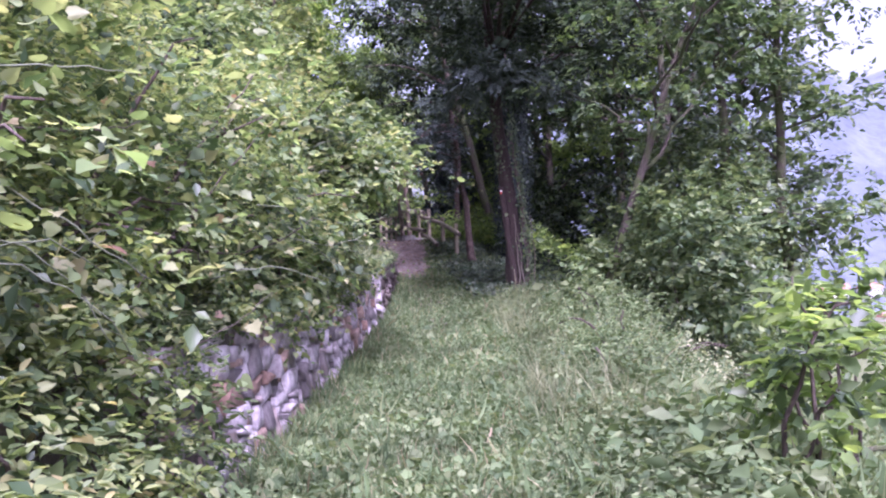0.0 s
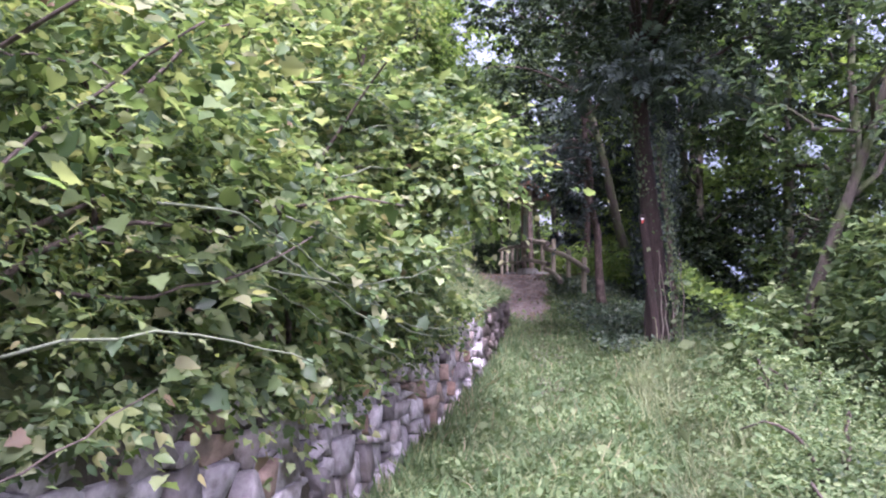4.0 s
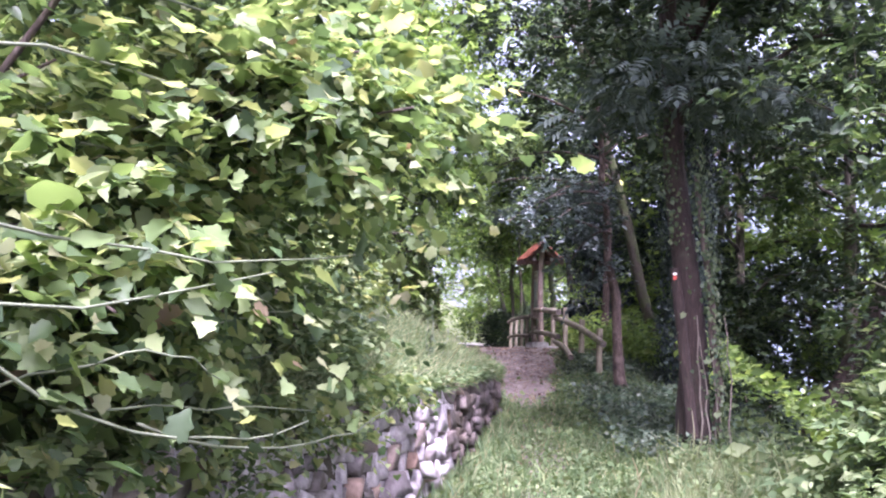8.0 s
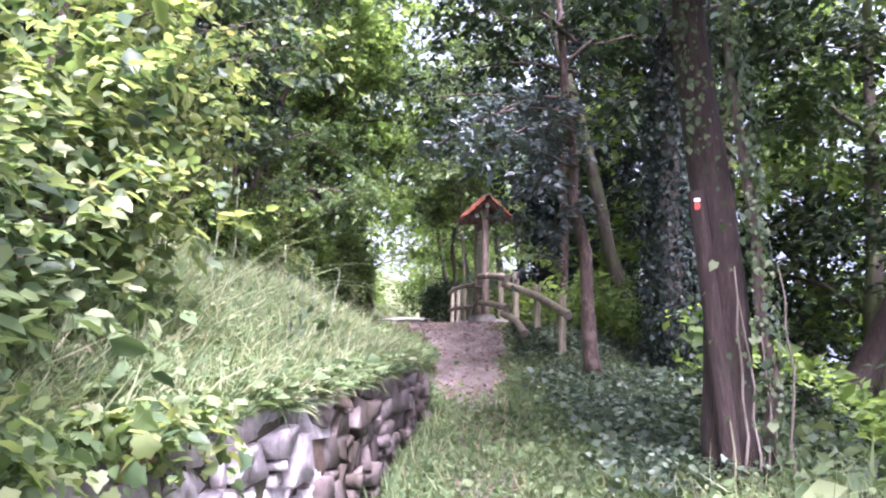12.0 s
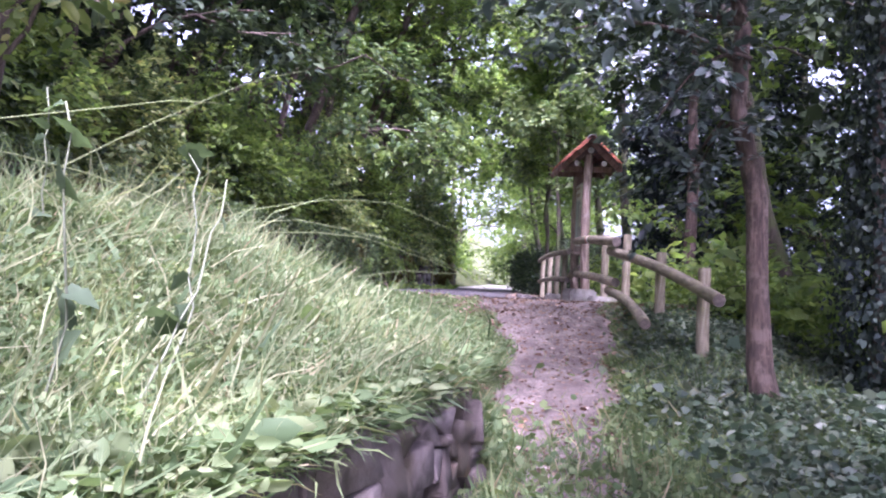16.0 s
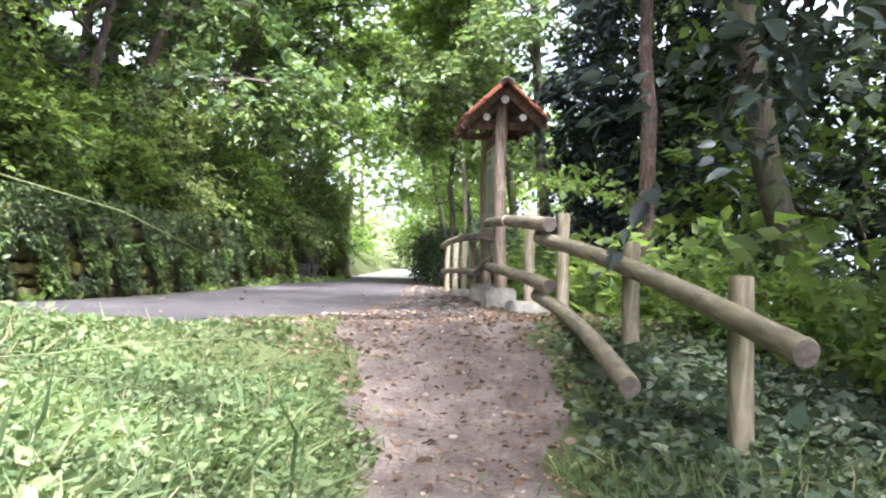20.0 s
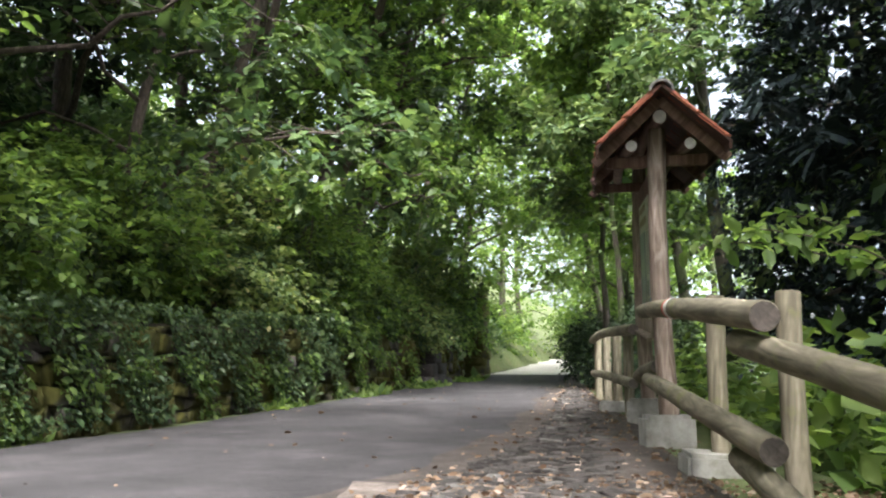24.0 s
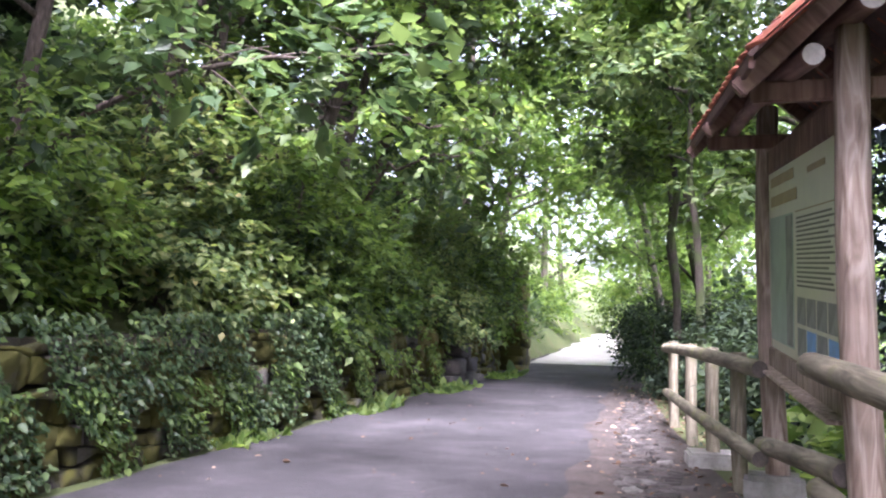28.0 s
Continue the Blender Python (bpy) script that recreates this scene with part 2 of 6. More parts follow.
def bark_mat(name, stops, moss=None, moss_at=0.6, patch=2.4):
    m, nt, b = base_mat(name, 0.92)
    tc = nt.nodes.new("ShaderNodeTexCoord")
    mp = nt.nodes.new("ShaderNodeMapping")
    mp.inputs["Scale"].default_value = (1, 1, 0.18)
    nt.links.new(tc.outputs["Object"], mp.inputs["Vector"])
    n = nt.nodes.new("ShaderNodeTexNoise")
    n.inputs["Scale"].default_value, n.inputs["Detail"].default_value, n.inputs["Roughness"].default_value = 34, 6, 0.65
    nt.links.new(mp.outputs["Vector"], n.inputs["Vector"])
    r = ramp_node(nt, stops)
    nt.links.new(n.outputs["Fac"], r.inputs["Fac"])
    col = r.outputs["Color"]
    if moss:
        mn = noise_node(nt, patch, 5)
        mr = ramp_node(nt, [(moss_at - 0.05, (0, 0, 0)), (moss_at + 0.07, (1, 1, 1))])
        nt.links.new(mn.outputs["Fac"], mr.inputs["Fac"])
        col = mix_col(nt, mr.outputs["Color"], col, moss)
    nt.links.new(col, b.inputs["Base Color"])
    bump(nt, b, n.outputs["Fac"], 0.9, 0.03)
    return m


M_BARK = bark_mat("grey brown bark", [(0.3, (0.035, 0.026, 0.02)), (0.55, (0.09, 0.068, 0.055)), (0.75, (0.17, 0.14, 0.12))])
M_PALEBARK = bark_mat("pale grey bark", [(0.3, (0.08, 0.065, 0.05)), (0.55, (0.16, 0.135, 0.11)), (0.75, (0.26, 0.23, 0.2))])
M_REDBARK = bark_mat("red brown bark", [(0.3, (0.014, 0.01, 0.008)), (0.5, (0.058, 0.038, 0.03)), (0.72, (0.15, 0.105, 0.086))], (0.12, 0.09, 0.076), 0.58, 9.0)
M_DARKBARK = bark_mat("dark red bark", [(0.3, (0.011, 0.007, 0.006)), (0.55, (0.03, 0.018, 0.0145)), (0.78, (0.07, 0.046, 0.038))], (0.035, 0.032, 0.02), 0.6, 3.0)
M_MOSSBARK = bark_mat("mossy bark", [(0.3, (0.025, 0.02, 0.015)), (0.7, (0.08, 0.065, 0.05))], (0.05, 0.065, 0.02), 0.5)


def wood_mat(name, stops, scale=16.0, stretch=(1, 1, 0.12), rough=0.75, moss=None, moss_at=0.62):
    m, nt, b = base_mat(name, rough)
    tc = nt.nodes.new("ShaderNodeTexCoord")
    mp = nt.nodes.new("ShaderNodeMapping")
    mp.inputs["Scale"].default_value = stretch
    nt.links.new(tc.outputs["Object"], mp.inputs["Vector"])
    w = nt.nodes.new("ShaderNodeTexNoise")
    w.inputs["Scale"].default_value, w.inputs["Detail"].default_value, w.inputs["Distortion"].default_value = scale, 5, 1.4
    nt.links.new(mp.outputs["Vector"], w.inputs["Vector"])
    r = ramp_node(nt, stops)
    nt.links.new(w.outputs["Fac"], r.inputs["Fac"])
    n = noise_node(nt, 2.0, 4)
    r2 = ramp_node(nt, [(0.3, (0.65, 0.65, 0.65)), (0.7, (1.2, 1.2, 1.2))])
    nt.links.new(n.outputs["Fac"], r2.inputs["Fac"])
    col = mix_col(nt, 1.0, r.outputs["Color"], r2.outputs["Color"], 'MULTIPLY')
    if moss:
        mn = noise_node(nt, 5.0, 4)
        mr = ramp_node(nt, [(moss_at - 0.08, (0, 0, 0)), (moss_at + 0.08, (1, 1, 1))])
        nt.links.new(mn.outputs["Fac"], mr.inputs["Fac"])
        col = mix_col(nt, mr.outputs["Color"], col, moss)
    nt.links.new(col, b.inputs["Base Color"])
    bump(nt, b, w.outputs["Fac"], 0.35, 0.01)
    return m


M_POST = wood_mat("weathered peeled log", [(0.3, (0.13, 0.088, 0.066)), (0.5, (0.28, 0.21, 0.17)), (0.7, (0.46, 0.38, 0.33))], 18)
M_RAIL = wood_mat("grey fence log", [(0.3, (0.085, 0.072, 0.048)), (0.5, (0.18, 0.155, 0.108)), (0.7, (0.3, 0.262, 0.195))], 16, (1, 1, 0.12), 0.8, (0.15, 0.15, 0.06))
M_END = wood_mat("sawn log end", [(0.3, (0.42, 0.39, 0.37)), (0.7, (0.62, 0.58, 0.55))], 20, (1, 1, 1), 0.8)
M_DEND = wood_mat("dark log end", [(0.3, (0.05, 0.04, 0.035)), (0.7, (0.14, 0.115, 0.1))], 20, (1, 1, 1), 0.85)
M_BEAM = wood_mat("brown stained beam", [(0.3, (0.11, 0.06, 0.045)), (0.5, (0.2, 0.115, 0.09)), (0.7, (0.3, 0.2, 0.16))], 14)
M_DECK = wood_mat("dark roof boards", [(0.3, (0.06, 0.028, 0.022)), (0.7, (0.14, 0.07, 0.055))], 12)


def paint_mat(name, col, rough=0.5, var=0.12):
    m, nt, b = base_mat(name, rough)
    n = noise_node(nt, 6, 4)
    lo, hi = tuple(c * (1 - var) for c in col), tuple(min(1, c * (1 + var)) for c in col)
    r = ramp_node(nt, [(0.3, lo), (0.7, hi)])
    nt.links.new(n.outputs["Fac"], r.inputs["Fac"])
    nt.links.new(r.outputs["Color"], b.inputs["Base Color"])
    return m


M_PANEL = paint_mat("cream printed panel", (0.62, 0.6, 0.47), 0.35, 0.05)
M_INK = paint_mat("dark print", (0.12, 0.11, 0.09), 0.5)
M_BROWN = paint_mat("brown print", (0.36, 0.27, 0.15), 0.5)
M_TEAL = paint_mat("pale green map print", (0.34, 0.43, 0.36), 0.4)
M_PHOTO = paint_mat("grey photo print", (0.2, 0.2, 0.19), 0.4, 0.5)
M_BLUE = paint_mat("blue photo print", (0.16, 0.33, 0.62), 0.4, 0.25)
M_WHITE = paint_mat("white paint", (0.75, 0.74, 0.7), 0.6)
M_RED = paint_mat("red paint", (0.5, 0.06, 0.04), 0.6)
M_HOUSE = paint_mat("light plaster", (0.7, 0.68, 0.63), 0.85)
M_HROOF = paint_mat("far roof tiles", (0.3, 0.15, 0.11), 0.85)
M_GLASS = paint_mat("dark far window", (0.05, 0.06, 0.08), 0.2)
# the haze of the distance is put into this blue-grey colour
M_HILL = soil_mat("far mountain with haze in its colour", [(0.35, (0.05, 0.066, 0.085)), (0.5, (0.075, 0.095, 0.118)), (0.65, (0.1, 0.122, 0.145))], 0.06, 0.012, 0.1)


# ---- mesh tools ----
def part(name, bm, material, parent=None, label="", smooth=False):
    me = bpy.data.meshes.new(name)
    if isinstance(bm, bmesh.types.BMesh):
        bm.to_mesh(me)
        bm.free()
    else:
        v, f = bm
        me.from_pydata([tuple(p) for p in v], [], f)
    if smooth:
        me.polygons.foreach_set("use_smooth", [True] * len(me.polygons))
    me.materials.append(material)
    ob = new(name, me)
    if parent is not None:
        ob.parent = parent
        ob.matrix_parent_inverse = parent.matrix_basis.inverted()
    if label:
        ob["label"] = label
    return ob


def thing(name, at, label, category, group="", kind=""):
    e = new(name)
    e.empty_display_size = 0.1
    e.location = at
    return tagged(e, label, category, group, kind)


def np_mesh(name, V, F):
    """A mesh from vertex and equal-sided face arrays."""
    me = bpy.data.meshes.new(name)
    n, k = F.shape
    me.vertices.add(len(V))
    me.vertices.foreach_set("co", V.astype(np.float32).ravel())
    me.loops.add(n * k)
    me.loops.foreach_set("vertex_index", F.astype(np.int32).ravel())
    me.polygons.add(n)
    me.polygons.foreach_set("loop_start", np.arange(0, n * k, k, dtype=np.int32))
    me.update(calc_edges=True)
    return me


def np_part(name, VF, material, parent=None, label="", smooth=False):
    me = np_mesh(name, *VF)
    if smooth:
        me.polygons.foreach_set("use_smooth", np.ones(len(me.polygons), dtype=bool))
    me.materials.append(material)
    ob = new(name, me)
    if parent is not None:
        ob.parent = parent
        ob.matrix_parent_inverse = parent.matrix_basis.inverted()
    if label:
        ob["label"] = label
    return ob


def fan(outline):
    """A leaf folded along its midrib: outline points (along, across) of one half, base and tip on the rib."""
    n = len(outline)
    v = [(a, c, 0.22 * c - 0.25 * (a - 0.4) ** 2) for a, c in outline]
    v += [(a, -c, 0.22 * c - 0.25 * (a - 0.4) ** 2) for a, c in outline[1:-1]]
    rib = len(v)
    v.append((0.45, 0, -0.02))
    ring = list(range(n)) + list(range(rib - 1, n - 1, -1))
    f = [(rib, ring[i], ring[(i + 1) % len(ring)]) for i in range(len(ring))]
    return np.array(v), np.array(f)


DIAMOND = (np.array([(0, 0, 0), (0.45, 0.3, 0.07), (1, 0, -0.1), (0.45, -0.3, 0.07)]), np.array([(0, 1, 2), (0, 2, 3)]))
OVAL = (np.array([(0, 0, 0), (0.28, 0.27, 0.06), (0.72, 0.22, 0.02), (1, 0, -0.12), (0.72, -0.22, 0.02), (0.28, -0.27, 0.06), ]), np.array([(0, 1, 2), (0, 2, 3), (0, 3, 4), (0, 4, 5)]))
HEART = fan([(0, 0), (-0.1, 0.22), (0.08, 0.42), (0.4, 0.38), (0.72, 0.18), (1, 0)])
OVATE = fan([(0, 0), (0.13, 0.17), (0.4, 0.27), (0.7, 0.19), (0.88, 0.08), (1, 0)])
LOBED = fan([(0, 0), (-0.12, 0.2), (0.0, 0.34), (-0.02, 0.45), (0.18, 0.44), (0.32, 0.37), (0.46, 0.5), (0.58, 0.38), (0.7, 0.23), (0.84, 0.16), (1.02, 0)])
BLADE = (np.array([(0, 0.025, 0), (0, -0.025, 0), (0.5, 0.028, 0.02), (0.5, -0.028, 0.02), (1, 0, -0.3)]), np.array([(0, 1, 3), (0, 3, 2), (2, 3, 4)]))
ROUND = (np.array([(0, 0, 0), (0.35, 0.45, 0.06), (0.95, 0.3, -0.02), (0.95, -0.3, -0.02), (0.35, -0.45, 0.06)]), np.array([(0, 1, 2), (0, 2, 3), (0, 3, 4)]))
IVYLEAF = (np.array([(0, 0, 0), (-0.08, 0.3, 0.04), (0.38, 0.43, 0.03), (1, 0, -0.08), (0.38, -0.43, 0.03), (-0.08, -0.3, 0.04)]), np.array([(0, 1, 2), (0, 2, 3), (0, 3, 4), (0, 4, 5)]))
THIN = (np.array([(0, 0.009, 0), (0, -0.009, 0), (0.55, 0.008, 0.02), (0.55, -0.008, 0.02), (1, 0, -0.2)]), np.array([(0, 1, 3), (0, 3, 2), (2, 3, 4)]))


def pinnate(pairs=4, droop=0.25):
    v, f = [], []
    for i in range(pairs):
        a = 0.2 + 0.62 * i / pairs
        for s in (1, -1):
            k = len(v)
            z = -droop * a * a
            v += [(a, 0, z), (a + 0.17, 0.14 * s, z + 0.02), (a + 0.22, 0.36 * s, z - 0.1), (a + 0.03, 0.2 * s, z)]
            f += [(k, k + 1, k + 2), (k, k + 2, k + 3)]
    k = len(v)
    v += [(0.78, 0, -droop * 0.6), (0.9, 0.1, -droop * 0.75), (1.08, 0, -droop * 1.15), (0.9, -0.1, -droop * 0.75)]
    f += [(k, k + 1, k + 2), (k, k + 2, k + 3)]
    k = len(v)
    v += [(0, 0.008, 0), (0, -0.008, 0), (0.8, 0, -droop * 0.64)]
    f += [(k, k + 1, k + 2)]
    return np.array(v), np.array(f)


PINNATE = pinnate()
FROND = pinnate(8, 0.4)


def unit(a):
    return a / np.maximum(np.linalg.norm(a, axis=-1, keepdims=True), 1e-9)


def leaves(P, D, N, S, shape):
    """Vertices and triangles of leaves at P that point along D, face N and are S long."""
    T, F = shape
    D = unit(D)
    N = unit(N - D * np.sum(N * D, axis=1, keepdims=True))
    B = np.cross(N, D)
    S = np.asarray(S).reshape(-1, 1, 1)
    V = P[:, None, :] + S * (T[None, :, 0:1] * D[:, None, :] + T[None, :, 1:2] * B[:, None, :] + T[None, :, 2:3] * N[:, None, :])
    n, k = len(P), len(T)
    FF = F[None] + (np.arange(n) * k)[:, None, None]
    return V.reshape(-1, 3), FF.reshape(-1, 3)


def joined(*vfs):
    V, F, o = [], [], 0
    for v, f in vfs:
        V.append(v)
        F.append(f + o)
        o += len(v)
    return np.concatenate(V), np.concatenate(F)


def tube(pts, radii, seg=7, cap=True, rng=None, rough=0.0):
    """A tapering tube along points, as vertices and triangles."""
    P = np.array(pts, float)
    R = np.array(radii, float)
    T = unit(np.gradient(P, axis=0))
    ref = np.array([0.3, 1.0, 0.1]) if abs(T[0] @ np.array([0.3, 1.0, 0.1])) < 0.85 else np.array([1.0, 0.0, 0.2])
    A = unit(np.cross(T, ref))
    B = np.cross(T, A)
    th = np.arange(seg) * 2 * math.pi / seg
    rad = R[:, None] * np.ones((1, seg))
    if rng is not None and rough:
        rad = rad * (1 + rough * rng.standard_normal((len(P), seg)))
    V = P[:, None] + rad[..., None] * (np.cos(th)[None, :, None] * A[:, None] + np.sin(th)[None, :, None] * B[:, None])
    F = []
    for i in range(len(P) - 1):
        for j in range(seg):
            a, b2 = i * seg + j, i * seg + (j + 1) % seg
            F += [(a, b2, b2 + seg), (a, b2 + seg, a + seg)]
    V = V.reshape(-1, 3)
    if cap:
        k = len(V)
        V = np.concatenate([V, P[[0]], P[[-1]]])
        m = (len(P) - 1) * seg
        for j in range(seg):
            F += [(k, (j + 1) % seg, j), (k + 1, m + j, m + (j + 1) % seg)]
    return V, np.array(F)


def curve_pts(a, b, sag, n=7, rng=None, wob=0.0):
    """Points from a to b, bowed by the vector sag."""
    a, b, sag = (np.array(q, float) for q in (a, b, sag))
    t = np.linspace(0, 1, n)[:, None]
    p = a + (b - a) * t + sag * 4 * t * (1 - t)
    if rng is not None and wob:
        w = rng.standard_normal((n, 3)) * wob
        w[0] = 0
        p = p + w
    return p


# ---- the lie of the land ----
PATH_Y = [-60, -5, 0, 5, 9, 12.5, 15.5, 18, 20, 22, 23.5, 25, 27, 30, 60, 90]
PATH_Z = [-1.5, -0.3, -0.22, -0.15, 0.0, 0.18, 0.42, 0.72, 1.02, 1.42, 1.78, 2.1, 2.13, 2.2, 3.45, 4.7]


def path_z(y):
    return np.interp(y, PATH_Y, PATH_Z)


def drift(y):
    """How far the first stretch of the path bends aside."""
    return 0.037 * np.clip(np.asarray(y, float) - 10, -45, 0)


def lie(y):
    """The bend of the wall and the bank above it: the drift, and a turn towards the path near the wall's end."""
    return drift(y) + np.interp(y, [10, 13.5, 19.3, 21.5], [0, 0.2, 0.25, 0.05])


def wall_top(y):
    return np.interp(y, [-20, 5, 9, 12.5, 15.5, 18, 21.5], [0.8, 0.95, 1.14, 1.34, 1.45, 1.54, 1.64])


def fence_x(y):
    return np.interp(y, [20, 23, 24.2, 26.6, 29.6, 31.8, 36, 45, 60, 90], [1.5, 0.85, 0.45, -0.5, -1.15, -1.55, -2.55, -4.3, -6.0, -9.0])


def road_r(y):
    return np.interp(y, [-60, 22, 24.5, 26.5, 29, 32, 37, 45, 60, 90], [-3.7, -3.6, -2.9, -2.5, -2.5, -2.75, -3.5, -4.5, -6.2, -10])


def road_l(y):
    return np.interp(y, [-60, 28, 35, 44, 55, 90], [-6.32, -6.32, -6.62, -7.15, -8.4, -14])


def climb(y):
    """How far the lane has risen."""
    return np.interp(y, [-60, 10, 24, 27, 30, 60, 90], [-1.2, 0.0, 0.0, 0.02, 0.09, 1.35, 2.6])


def road_z(x, y):
    return 2.12 + 0.018 * (-x - 3.4) + climb(y)


def smooth01(a):
    a = np.clip(a, 0, 1)
    return a * a * (3 - 2 * a)


def height(x, y):
    """The ground's height. Arrays or numbers."""
    x, y = np.asarray(x, float) - lie(y), np.asarray(y, float)
    pz = path_z(y)
    r = road_z(x, y)
    rr, rl, fx = road_r(y), road_l(y), fence_x(y)
    # the foot of the grass bank and its crest beside the road
    foot = np.where(y < 21.5, wall_top(y), np.interp(y, [21.5, 23.5, 25], [1.6, 1.86, 2.1]))
    crest = np.interp(y, [-60, 10, 14, 19, 22, 24.5, 26], [1.7, 2.1, 2.2, 2.28, 1.95, 1.86, 2.0])
    u = smooth01((-1.42 - x) / 1.7)
    bank = foot + (crest - foot) * u
    bank = np.where(x < rr + 0.7, r + (bank - r) * smooth01((x - rr - 0.2) / 0.5), bank)
    z = np.where(x < -1.6, bank, pz)
    up = y > 19.3
    side = smooth01((np.interp(y, [19.3, 21.4, 23, 25], [-1.2, -1.35, -1.4, -1.3]) - x) / 0.6)
    z = np.where(up & (x >= -2.4) & (y < 25), pz + (np.maximum(bank, pz) - pz) * side, z)
    z = np.where((y >= 25) & (x > rr), pz, z)
    z = np.where((x <= rr) & (x >= rl), r, z)
    # bank behind the far wall
    z = np.where(x < rl, r + 1.05 * smooth01((rl - 0.5 - x) / 0.3) + 0.75 * np.clip(rl - x - 0.8, 0, 14), z)
    # the slope towards the valley
    edge = np.where(y < 19, 1.7, np.where(y < 24, np.minimum(1.7, fx + 0.9), fx + 0.25))
    d = np.clip(x - edge, 0, None)
    z = z - np.where(d < 40, 0.5 * d * smooth01(d / 1.2), 20 + 0.12 * np.clip(d - 40, 0, 330))
    z = z + 0.05 * np.sin(x * 2.3 + y * 1.1) * np.sin(y * 1.7 - x) * ((x > rr) | (x < rl)) * (y < 24)
    return z


# ---- ground ----
def grid_sheet(name, xs, ys, zfun, material, label, cat):
    X, Y = np.meshgrid(np.array(xs, float), np.array(ys, float))
    X = X + lie(Y)
    V = np.stack([X, Y, zfun(X, Y)], -1).reshape(-1, 3)
    nx, ny = len(xs), len(ys)
    i = np.arange(nx - 1)[None, :] + nx * np.arange(ny - 1)[:, None]
    F = np.stack([i, i + 1, i + nx + 1, i + nx], -1).reshape(-1, 4)
    ob = np_part(name, (V, F), material, None, "", True)
    return tagged(ob, label, cat, kind="structure")


gx = sorted(set([-900, -500, -250, -120, -70, -45, -30, -24, -20, -17, -14.5, -12.5, -11, -10, -9.2, -8.6, -8.1] + [round(-7.8 + 0.2 * i, 2) for i in range(32)] + [-1.64, -1.595, -1.45, -1.3]
                + [round(-1.2 + 0.2 * i, 2) for i in range(27)] + [4.5, 5, 5.6, 6.4, 7.4, 8.6, 10, 12, 15, 19, 24, 30, 38, 50, 70, 100, 150, 220, 320, 400, 700, 1200, 2000, 3200]))
gy = sorted(set([-900, -400, -200, -100, -60, -40, -30, -22, -16, -12, -9, -7] + [round(-6 + 0.25 * i, 2) for i in range(205)] + [46, 47.5, 49, 51, 54, 58, 63, 70, 80, 95, 120, 160, 220, 320, 450, 700, 1100, 1700, 2600, 3400]))
grid_sheet("ground", gx, gy, height, M_SOIL, "grown-over dark soil falling away to the valley", "ground")


def strip(name, left, right, ys, nx, lift, material, label, cat, zf=height):
    """A sheet that follows the ground between two lines."""
    ys = np.array(ys, float)
    t = np.linspace(0, 1, nx)
    X = left(ys)[:, None] + (right(ys) - left(ys))[:, None] * t[None]
    Y = np.repeat(ys[:, None], nx, 1)
    Z = zf(X, Y) + lift
    Z[:, 0] -= lift + 0.03
    Z[:, -1] -= lift + 0.03
    V = np.stack([X, Y, Z], -1).reshape(-1, 3)
    i = np.arange(nx - 1)[None, :] + nx * np.arange(len(ys) - 1)[:, None]
    F = np.stack([i, i + 1, i + nx + 1, i + nx], -1).reshape(-1, 4)
    return tagged(np_part(name, (V, F), material, None, "", True), label, cat, kind="structure")


wob = lambda y, a: a * (np.sin(y * 1.9) * 0.6 + np.sin(y * 4.3 + 1) * 0.4)
strip("road", lambda y: road_l(y) - 0.28 + wob(y, 0.05), lambda y: road_r(y) + wob(y + 3, 0.12), np.concatenate([np.linspace(-40, 14, 28), np.linspace(14.5, 60, 183), np.linspace(62, 90, 15)]), 12, 0.022,
      M_ASPH, "worn grey-brown asphalt lane under the trees", "road", lambda X, Y: road_z(X, Y))
# pale strip laid over the asphalt as painted sunlight beyond the wood
strip("sunlit_lane", lambda y: road_l(y) - 0.2 + wob(y, 0.05), lambda y: road_r(y) + 0.1 + wob(y + 3, 0.1), np.linspace(47.0, 80, 80), 10, 0.032, M_SUNLANE, "lane beyond the wood, its sunlight put into a pale colour", "road", lambda X, Y: road_z(X, Y))
strip("path", lambda y: np.interp(y, [13, 17, 19, 20.3, 21.4, 23, 25, 27], [-0.4, -0.65, -0.9, -1.15, -1.42, -1.7, -2.3, -3.0]) + wob(y * 1.7, 0.12),
      lambda y: np.interp(y, [13, 17, 19, 20.3, 21.4, 23, 25, 27], [-0.05, -0.1, -0.3, -0.42, -0.45, -0.5, -0.6, -0.85]) + wob(y * 1.5 + 2, 0.12), np.linspace(13, 27, 80), 12, 0.018,
      M_DIRT, "reddish trodden earth path climbing to the lane", "path")
strip("shoulder", lambda y: road_r(y) - 0.55, lambda y: fence_x(y) - 0.02, np.linspace(25.6, 48, 110), 12, 0.012,
      M_SHOULDER, "earthy road shoulder strewn with dead leaves", "road shoulder")


# ---- drystone walls ----
def stone_mesh(rng, name):
    """One rough slab with chipped edges, about one unit across each way."""
    bm = bmesh.new()
    bmesh.ops.create_cube(bm, size=1.0)
    bmesh.ops.bevel(bm, geom=bm.edges[:], offset=0.09, segments=1, affect='EDGES')
    for v in bm.verts:
        v.co += Vector(rng.normal(0, 0.06, 3))
    bmesh.ops.triangulate(bm, faces=bm.faces[:])
    me = bpy.data.meshes.new(name)
    bm.to_mesh(me)
    bm.free()
    return me


def vf_of(me):
    V = np.zeros(len(me.vertices) * 3)
    me.vertices.foreach_get("co", V)
    F = np.array([tuple(p.vertices) for p in me.polygons])
    return V.reshape(-1, 3), F


